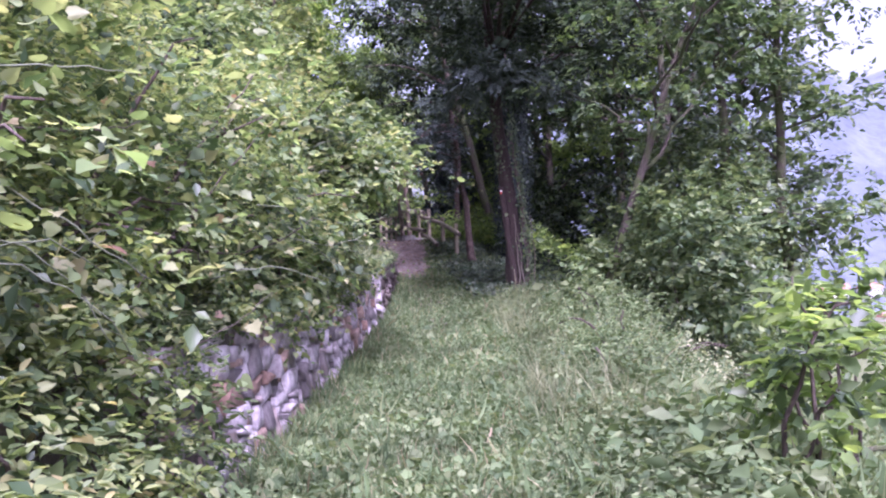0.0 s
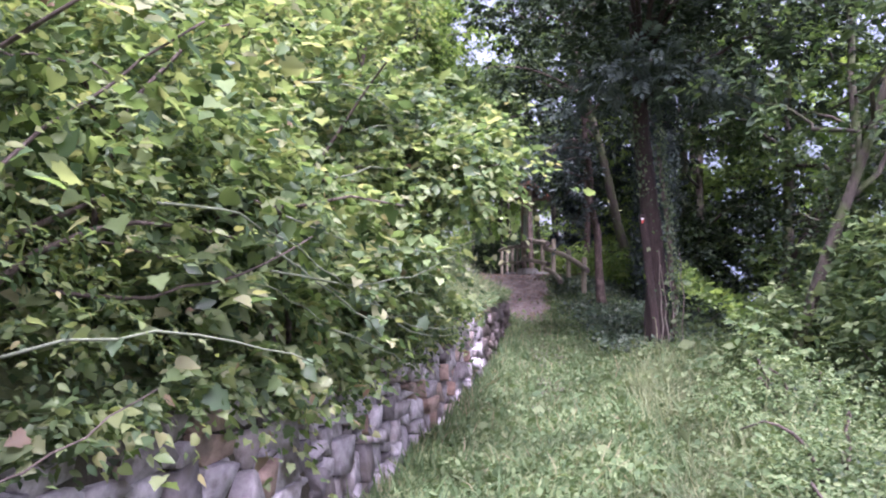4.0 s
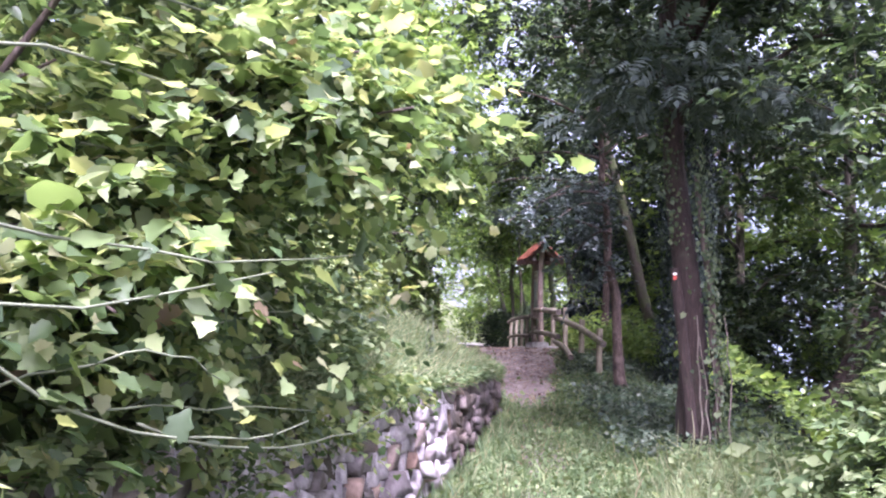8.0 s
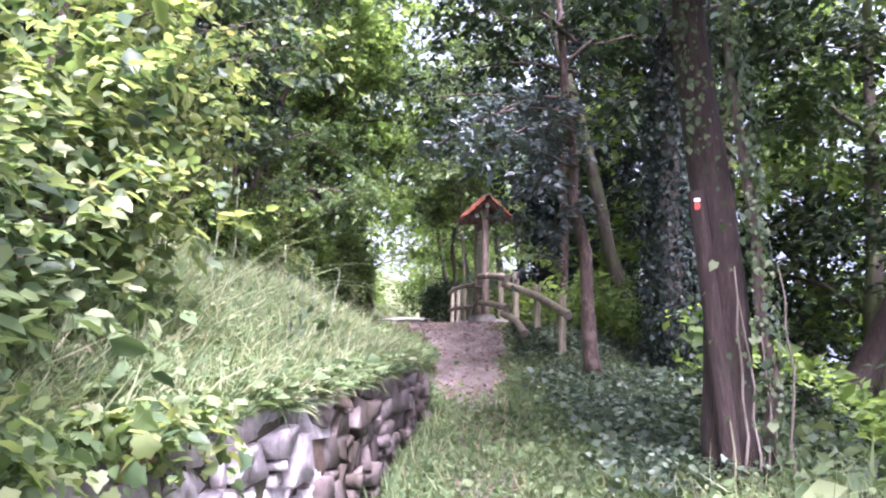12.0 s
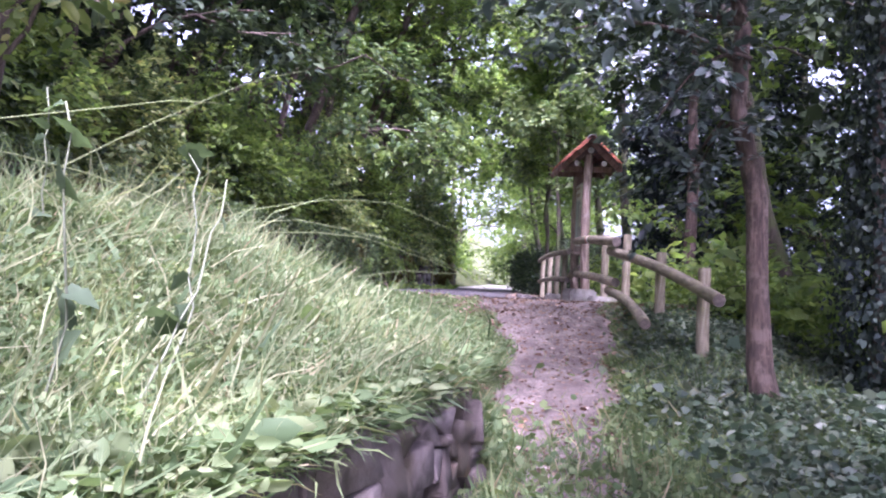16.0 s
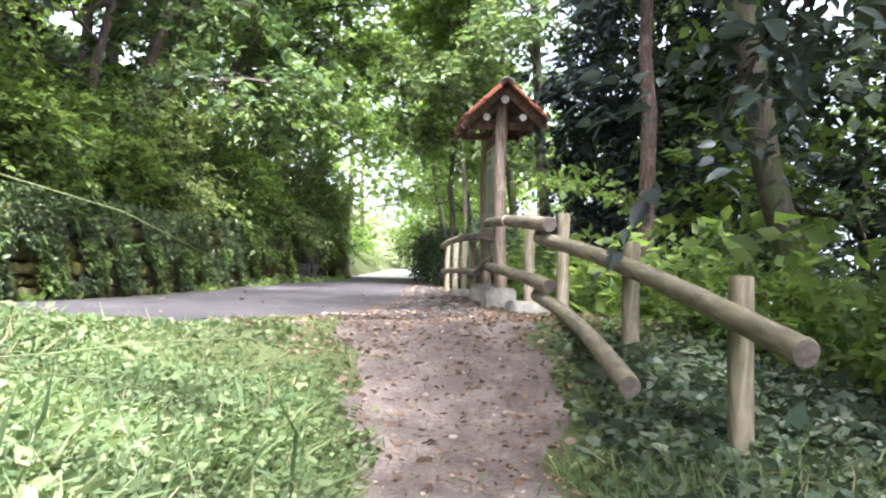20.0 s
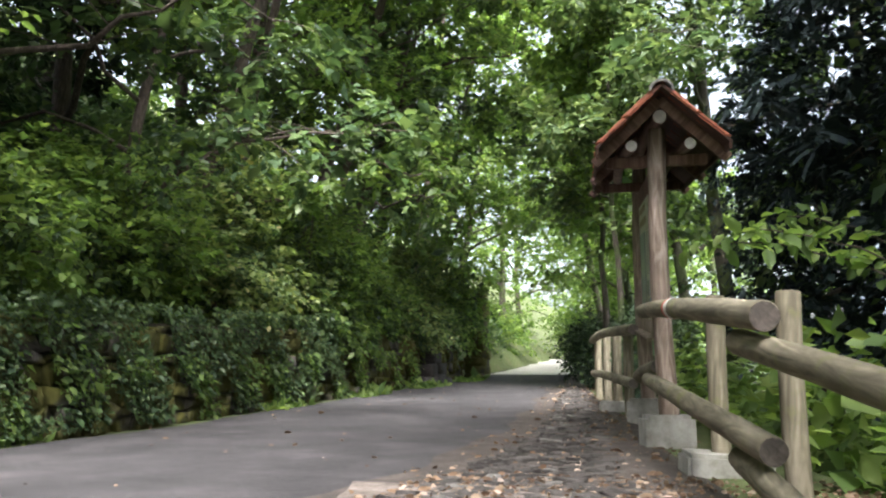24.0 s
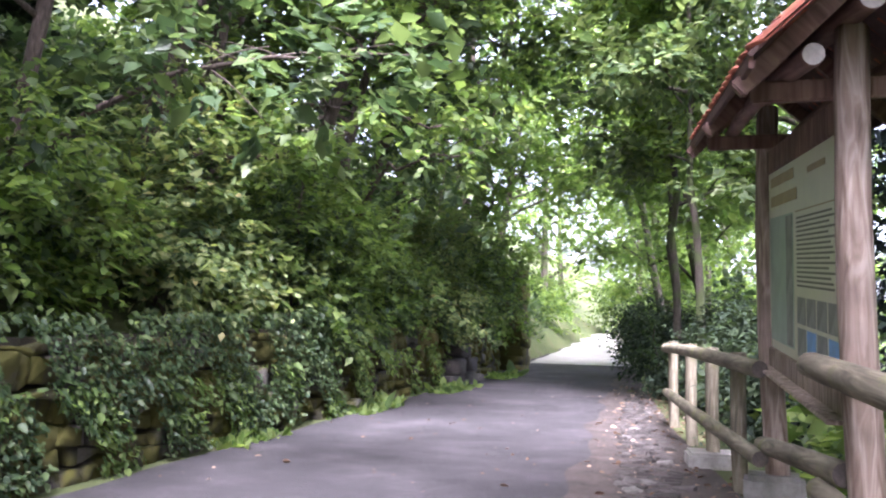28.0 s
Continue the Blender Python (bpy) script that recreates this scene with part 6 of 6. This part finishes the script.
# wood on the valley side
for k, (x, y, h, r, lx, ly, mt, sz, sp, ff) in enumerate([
        # the leaning one at (1.9, 26.3) is added to shade the information board
        (5.0, 20.9, 10, 0.15, 0.3, 0.2, M_SHADED, 0.15, 2.9, 0.25), (5.7, 14.4, 9, 0.12, 0.2, 0, M_BROAD, 0.13, 2.5, 0.12), (1.9, 26.3, 11, 0.15, -3.0, -1.6, M_SHADED, 0.13, 3.6, 0.6), (4.5, 15.0, 8.5, 0.13, 0.3, 0, M_MID, 0.15, 2.3, 0.2), (2.1, 36.5, 16, 0.15, -0.6, 0, M_BROAD, 0.18, 4.0, 0.1), (3.2, 25.6, 10, 0.13, 0.2, 0.3, M_SHADED, 0.16, 3.0, 0.25),
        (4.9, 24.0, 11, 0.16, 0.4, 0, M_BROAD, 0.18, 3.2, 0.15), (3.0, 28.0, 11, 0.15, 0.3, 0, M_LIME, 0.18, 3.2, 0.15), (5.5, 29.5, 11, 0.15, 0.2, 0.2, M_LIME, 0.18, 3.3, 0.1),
        (3.4, 34.5, 13, 0.17, 0, 0, M_SHADED, 0.18, 3.4, 0.15), (-0.4, 38.0, 16, 0.15, -0.8, 0, M_MID, 0.17, 3.4, 0.25), (-1.2, 41.5, 15, 0.14, -0.8, 0, M_LIME, 0.17, 3.2, 0.25),
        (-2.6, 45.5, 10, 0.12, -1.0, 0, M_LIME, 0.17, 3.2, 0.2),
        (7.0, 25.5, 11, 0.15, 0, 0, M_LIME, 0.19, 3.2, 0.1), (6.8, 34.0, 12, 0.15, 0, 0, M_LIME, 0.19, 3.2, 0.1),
        (3.9, 31.2, 13, 0.13, 0, 0, M_SHADED, 0.18, 3.2, 0.12),
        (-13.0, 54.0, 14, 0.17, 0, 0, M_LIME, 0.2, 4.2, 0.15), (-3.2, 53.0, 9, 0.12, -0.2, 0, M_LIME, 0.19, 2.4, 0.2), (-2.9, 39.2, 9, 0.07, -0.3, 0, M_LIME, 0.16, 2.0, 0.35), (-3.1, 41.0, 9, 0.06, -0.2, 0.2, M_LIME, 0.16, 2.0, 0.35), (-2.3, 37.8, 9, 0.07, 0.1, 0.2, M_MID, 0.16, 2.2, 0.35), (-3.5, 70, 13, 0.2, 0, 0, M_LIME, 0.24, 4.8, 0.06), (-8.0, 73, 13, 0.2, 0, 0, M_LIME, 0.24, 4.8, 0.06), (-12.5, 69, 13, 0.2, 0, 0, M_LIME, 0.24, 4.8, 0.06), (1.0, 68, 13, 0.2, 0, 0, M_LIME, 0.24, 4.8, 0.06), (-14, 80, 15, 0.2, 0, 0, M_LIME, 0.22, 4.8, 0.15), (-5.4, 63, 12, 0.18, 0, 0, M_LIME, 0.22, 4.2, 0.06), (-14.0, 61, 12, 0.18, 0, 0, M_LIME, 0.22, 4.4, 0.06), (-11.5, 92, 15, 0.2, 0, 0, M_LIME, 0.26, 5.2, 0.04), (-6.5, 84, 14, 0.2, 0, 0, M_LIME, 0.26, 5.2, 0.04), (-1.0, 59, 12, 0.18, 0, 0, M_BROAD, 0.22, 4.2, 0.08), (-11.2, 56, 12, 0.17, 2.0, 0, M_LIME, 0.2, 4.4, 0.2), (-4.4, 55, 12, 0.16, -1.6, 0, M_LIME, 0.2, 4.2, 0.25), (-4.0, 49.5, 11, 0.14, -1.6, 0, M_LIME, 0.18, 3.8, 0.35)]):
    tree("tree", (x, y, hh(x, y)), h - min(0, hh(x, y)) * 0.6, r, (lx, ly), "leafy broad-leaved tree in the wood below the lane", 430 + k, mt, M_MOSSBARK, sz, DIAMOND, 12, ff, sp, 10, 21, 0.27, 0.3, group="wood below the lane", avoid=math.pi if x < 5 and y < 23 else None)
# dark conifer behind the board
con = tree("conifer_tree", (1.9, 33.0, hh(1.9, 33.0)), 11, 0.26, (0, 0), "dark conifer with drooping bare inner branches", 450, M_CONIFER, M_MOSSBARK, 0.2, FROND, 22, 0.12, 3.0, 9, 10, 0.2, -0.1, limb_r=0.22)
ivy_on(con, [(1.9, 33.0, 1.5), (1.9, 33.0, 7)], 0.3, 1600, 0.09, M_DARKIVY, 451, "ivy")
# trees over the far bank of the lane
for k, (x, y, h, r, lx, ly, mt, sz, sp, ff) in enumerate([
        (-8.6, 15.0, 8, 0.13, 0.8, 0, M_BROAD, 0.15, 2.8, 0.15), (-8.2, 19.0, 9, 0.1, 1.2, 0, M_SHADED, 0.18, 3.2, 0.12), (-8.4, 22.0, 9, 0.12, 1.0, 0.2, M_SHADED, 0.15, 2.9, 0.12),
        (-8.5, 25.0, 8, 0.1, 0.7, 0, M_SHADED, 0.15, 3.2, 0.12), (-8.6, 28.0, 9, 0.11, 1.2, 0, M_BROAD, 0.15, 3.6, 0.1), (-8.2, 31.0, 9, 0.09, 1.8, 0.3, M_BROAD, 0.15, 3.6, 0.1),
        (-8.5, 34.0, 10, 0.11, 2.0, 0, M_LIME, 0.15, 3.8, 0.12), (-8.3, 37.2, 10, 0.09, 2.0, 0.2, M_BROAD, 0.15, 3.8, 0.12), (-8.6, 40.5, 10, 0.12, 2.0, 0, M_LIME, 0.15, 3.8, 0.15),
        (-8.3, 44.0, 9, 0.14, 1.6, 0, M_LIME, 0.16, 3.4, 0.2), (-11.0, 24.5, 11, 0.15, 0.6, 0, M_SHADED, 0.18, 3.6, 0.15),
        (-11.5, 30.5, 11, 0.15, 0.6, 0, M_LIME, 0.18, 3.6, 0.15), (-11.5, 37.0, 11, 0.15, 0.6, 0, M_LIME, 0.18, 3.6, 0.15), (-11.0, 18.0, 11, 0.15, 0.6, 0, M_SHADED, 0.18, 3.3, 0.15),
        (-9.0, 26.5, 12, 0.12, 0.8, 0.5, M_BROAD, 0.17, 3.4, 0.35), (-8.7, 33.2, 12.5, 0.13, 4.2, 0.3, M_LIME, 0.17, 4.4, 0.4), (-8.7, 36.8, 12.5, 0.13, 4.2, 0.3, M_LIME, 0.17, 4.4, 0.4), (-8.8, 39.0, 13, 0.13, 3.4, 0.5, M_LIME, 0.17, 4.2, 0.35), (-8.6, 20.5, 11, 0.12, 1.0, 0.5, M_BROAD, 0.17, 3.2, 0.35),
        (-8.9, 24.2, 11.5, 0.12, 0.6, 0.6, M_SHADED, 0.17, 3.2, 0.35), (-9.8, 32.0, 12, 0.14, 0.6, 0, M_SHADED, 0.19, 3.7, 0.08), (-9.9, 36.5, 12, 0.14, 0.6, 0, M_BROAD, 0.19, 3.7, 0.08), (-9.8, 23.2, 12, 0.14, 0.8, 0, M_SHADED, 0.19, 3.7, 0.08), (-9.8, 27.6, 12, 0.14, 0.8, 0, M_SHADED, 0.19, 3.7, 0.08), (-9.6, 17.0, 11, 0.14, 0.5, 0, M_SHADED, 0.19, 3.6, 0.08), (-9.5, 11.0, 9, 0.12, 1.0, 0, M_LIME, 0.17, 3.2, 0.2), (-11.5, 44.0, 12, 0.15, 0.6, 0, M_LIME, 0.18, 3.8, 0.2), (-12.5, 40.0, 15, 0.17, 1.0, 0, M_LIME, 0.18, 4.6, 0.1), (-13.5, 46.5, 15, 0.17, 1.0, 0, M_LIME, 0.18, 4.6, 0.1), (-10.6, 49.5, 14, 0.16, 1.4, 0, M_LIME, 0.18, 4.4, 0.15), (-14.5, 34.0, 15, 0.17, 0.6, 0, M_BROAD, 0.18, 4.6, 0.1)]):
    tree("tree", (x, y, hh(x, y)), h, r, (lx, ly), "broad-leaved tree leaning over the lane from the steep bank", 460 + k, mt, M_BARK, sz, DIAMOND, 12, ff, sp, 11, 26, 0.27, 0.25, group="trees on the bank of the lane")
# bushes that hang over the mossy wall
for k in range(11):
    y = 17.5 + 2.55 * k
    up = float(climb(y))
    shrub("bank_bush", (-7.6 + 0.15 * math.sin(k * 2.1), y, 4.05 + up + 0.25 * math.sin(k * 1.3)), (1.0, 1.6, 1.5), 8500, 0.11, DIAMOND, (M_HEDGE, M_LIME, M_LIME)[k % 3], "leafy green bush hanging over the mossy wall", 500 + k, 13, 0.16, 4, group="bushes over the mossy wall", lumps=0.55, keep=lambda C: C[:, 2] > 3.05 + climb(C[:, 1]) + 0.25 * np.sin(C[:, 1] * 1.7))
for k, (x, y, z, r, n) in enumerate([(-6.6, 28.3, 4.0, 0.5, 520), (-6.8, 26.9, 5.4, 0.8, 900), (-6.7, 30.2, 5.0, 0.6, 520)]):
    shrub("elder_bush", (x, y, z), (r, r, r), n, 0.09, OVAL, M_LIME, "light green elder leaves catching the light above the mossy wall", 560 + k, 8, 0.14, 4, "shrub", "bushes over the mossy wall", low=-1.0, root=(-7.9, y))
# hedge at the end of the wood, beside the lane
for k, (x, y, z) in enumerate([(-3.1, 41.0, 3.2), (-3.9, 44.0, 3.5), (-4.6, 47.2, 3.7), (-1.6, 35.2, 3.0), (-2.1, 37.6, 3.1), (-2.5, 39.4, 3.1)]):
    shrub("lane_bush", (x, y, z), (0.5, 1.6, 1.0), 4200, 0.08, DIAMOND, M_SHADED, "dark bush beside the lane", 520 + k, 13, 0.16, 5, group="bushes beside the lane")
for k, (x, y, z) in enumerate([(-11.2, 58.0, 4.4), (-5.0, 64.0, 4.6), (-12.5, 66.0, 5.0), (-9.5, 78.0, 5.8), (-14, 74, 5.8), (-4.0, 72, 5.4)]):
    shrub("far_bush", (x, y, z), (2.2, 2.5, 2.2), 3500, 0.2, DIAMOND, M_LIME, "bright bush in the open beyond the wood", 530 + k, 12, 0.3, 3, group="bushes beyond the wood")
shrub("yew_bush", (0.3, 34.4, 5.6), (0.8, 1.3, 3.2), 4200, 0.12, FROND, M_CONIFER, "very dark dense yew behind the information board", 540, 14, 0.2, 6, "yew", low=-0.9)
for k, (x, y, z, rx, ry, rz) in enumerate([(1.0, 24.6, 1.7, 0.6, 0.8, 0.8), (0.7, 26.3, 2.0, 0.6, 0.8, 0.8), (1.5, 27.6, 2.3, 0.8, 0.9, 1.1), (0.6, 28.9, 2.2, 0.55, 0.8, 0.8), (2.4, 30.0, 3.0, 1.0, 1.2, 1.6), (2.3, 25.8, 2.2, 0.8, 1.0, 1.2)]):
    shrub("beech_bush", (x, y, z), (rx, ry, rz), 1500, 0.085, OVATE, M_LIME if k in (0, 1, 3) else M_BROAD, "bright young beech bush behind the log fence", 550 + k, 10, 0.13, 5, "shrub", "bushes behind the fence")
# bushes and dark leaf colours added to stand in for the wood's shade
for k, (x, y, z, rx, ry, rz, n, mt) in enumerate([(2.7, 24.6, 2.2, 0.9, 1.0, 1.9, 4200, M_SHADED), (3.4, 27.4, 2.6, 1.2, 1.2, 2.6, 4800, M_SHADED), (1.45, 30.6, 4.8, 1.25, 1.3, 3.9, 8500, M_CONIFER), (4.9, 26.2, 1.8, 1.4, 1.4, 2.8, 4800, M_SHADED), (6.9, 24.4, 0.6, 1.6, 1.6, 3.0, 4500, M_BROAD), (7.2, 19.6, -0.4, 1.6, 1.6, 2.8, 4500, M_MID), (0.6, 36.4, 4.6, 1.2, 1.3, 2.8, 4800, M_CONIFER), (9.0, 29.0, 0.0, 2.2, 2.2, 4.0, 4500, M_BROAD)]):
    shrub("shade_bush", (x, y, z), (rx, ry, rz), n, 0.12, DIAMOND, mt, "dense undergrowth bush standing in for the shade of the wood", 570 + k, 12, 0.18, 4, "shrub", "bushes in the wood")
# light sprays beside the board
spray = thing("beech_spray", (0.2, 27.6, 2.0), "bright green beech twigs reaching past the fence", "branch")
shoots(spray, [((0.5, 28.2, 3.2), (-0.95, 28.3, 3.62), (0, 0, 0.15)), ((0.5, 28.0, 3.2), (-0.6, 27.4, 3.55), (0, 0, 0.12)), ((0.5, 28.2, 3.4), (-0.4, 28.6, 3.85), (0, 0, 0.1))], M_BARK, 0.008, None, 12)
rng5 = np.random.default_rng(77)
C = np.concatenate([curve_pts((0.3, 28.2, 3.35), (-0.95, 28.3, 3.62), (0, 0, 0.12), 9), curve_pts((0.3, 28.0, 3.3), (-0.6, 27.4, 3.55), (0, 0, 0.1), 7), curve_pts((0.3, 28.2, 3.5), (-0.4, 28.6, 3.85), (0, 0, 0.1), 6)])
P = scatter(C, 0.07, 9, rng5, 0.3)
np_part("leaves", foliage(P, unit(rng5.standard_normal((len(P), 3)) * np.array([1, 1, 0.2])), 0.1, OVAL, rng5, 0.1, 0.2), M_LIME, spray)

# ---- the distance ----
def far_house(x, y, z, w, d, h, turn, label):
    t = thing("house", (x, y, z), label, "house", "houses in the valley")
    t.rotation_euler = (0, 0, turn)
    bm = bmesh.new()
    bmesh.ops.create_cube(bm, size=1.0)
    bmesh.ops.scale(bm, vec=(w, d, h), verts=bm.verts)
    bmesh.ops.translate(bm, vec=(0, 0, h / 2), verts=bm.verts)
    o = part("wall", bm, M_HOUSE)
    o.parent = t
    r = part("roof", ([(-w * .56, -d * .58, h), (w * .56, -d * .58, h), (w * .56, d * .58, h), (-w * .56, d * .58, h), (-w * .56, 0, h * 1.45), (w * .56, 0, h * 1.45)],
                      [(0, 1, 5, 4), (2, 3, 4, 5), (1, 2, 5), (3, 0, 4), (3, 2, 1, 0)]), M_HROOF)
    r.parent = t
    for i in range(4):
        for j in range(2):
            b2 = bmesh.new()
            bmesh.ops.create_cube(b2, size=1.0)
            bmesh.ops.scale(b2, vec=(w * 0.1, 0.3, h * 0.2), verts=b2.verts)
            o = part("window", b2, M_GLASS)
            o.parent = t
            o.location = (-w * 0.36 + w * 0.24 * i, -d / 2, h * (0.3 + 0.42 * j))


def hill(a, u):
    return -48 + 300 * smooth01(u) * (0.75 + 0.25 * np.sin(a * 7) + 0.08 * np.sin(a * 31 + u * 4))


for k, (a, u) in enumerate([(0.40, 0.14), (0.425, 0.19), (0.447, 0.12), (0.46, 0.2), (0.475, 0.155), (0.49, 0.1), (0.5, 0.21)]):
    R = 320 + 600 * u
    far_house(math.sin(a) * R, math.cos(a) * R, float(hill(a, u)) - 2.0, 9 + 3 * (k % 3), 7, 4 + (k % 2), 0.3 * k - a, "white house with a brown roof far down in the valley")
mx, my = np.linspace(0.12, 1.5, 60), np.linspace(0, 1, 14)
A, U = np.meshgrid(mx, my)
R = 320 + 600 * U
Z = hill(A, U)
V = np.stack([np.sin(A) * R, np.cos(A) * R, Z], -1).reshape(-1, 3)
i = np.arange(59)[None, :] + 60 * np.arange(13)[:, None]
tagged(np_part("backdrop", (V, np.stack([i, i + 1, i + 61, i + 60], -1).reshape(-1, 4)), M_HILL, None, "", True), "wooded mountain across the valley, blue haze put into its colour", "mountain", kind="structure")
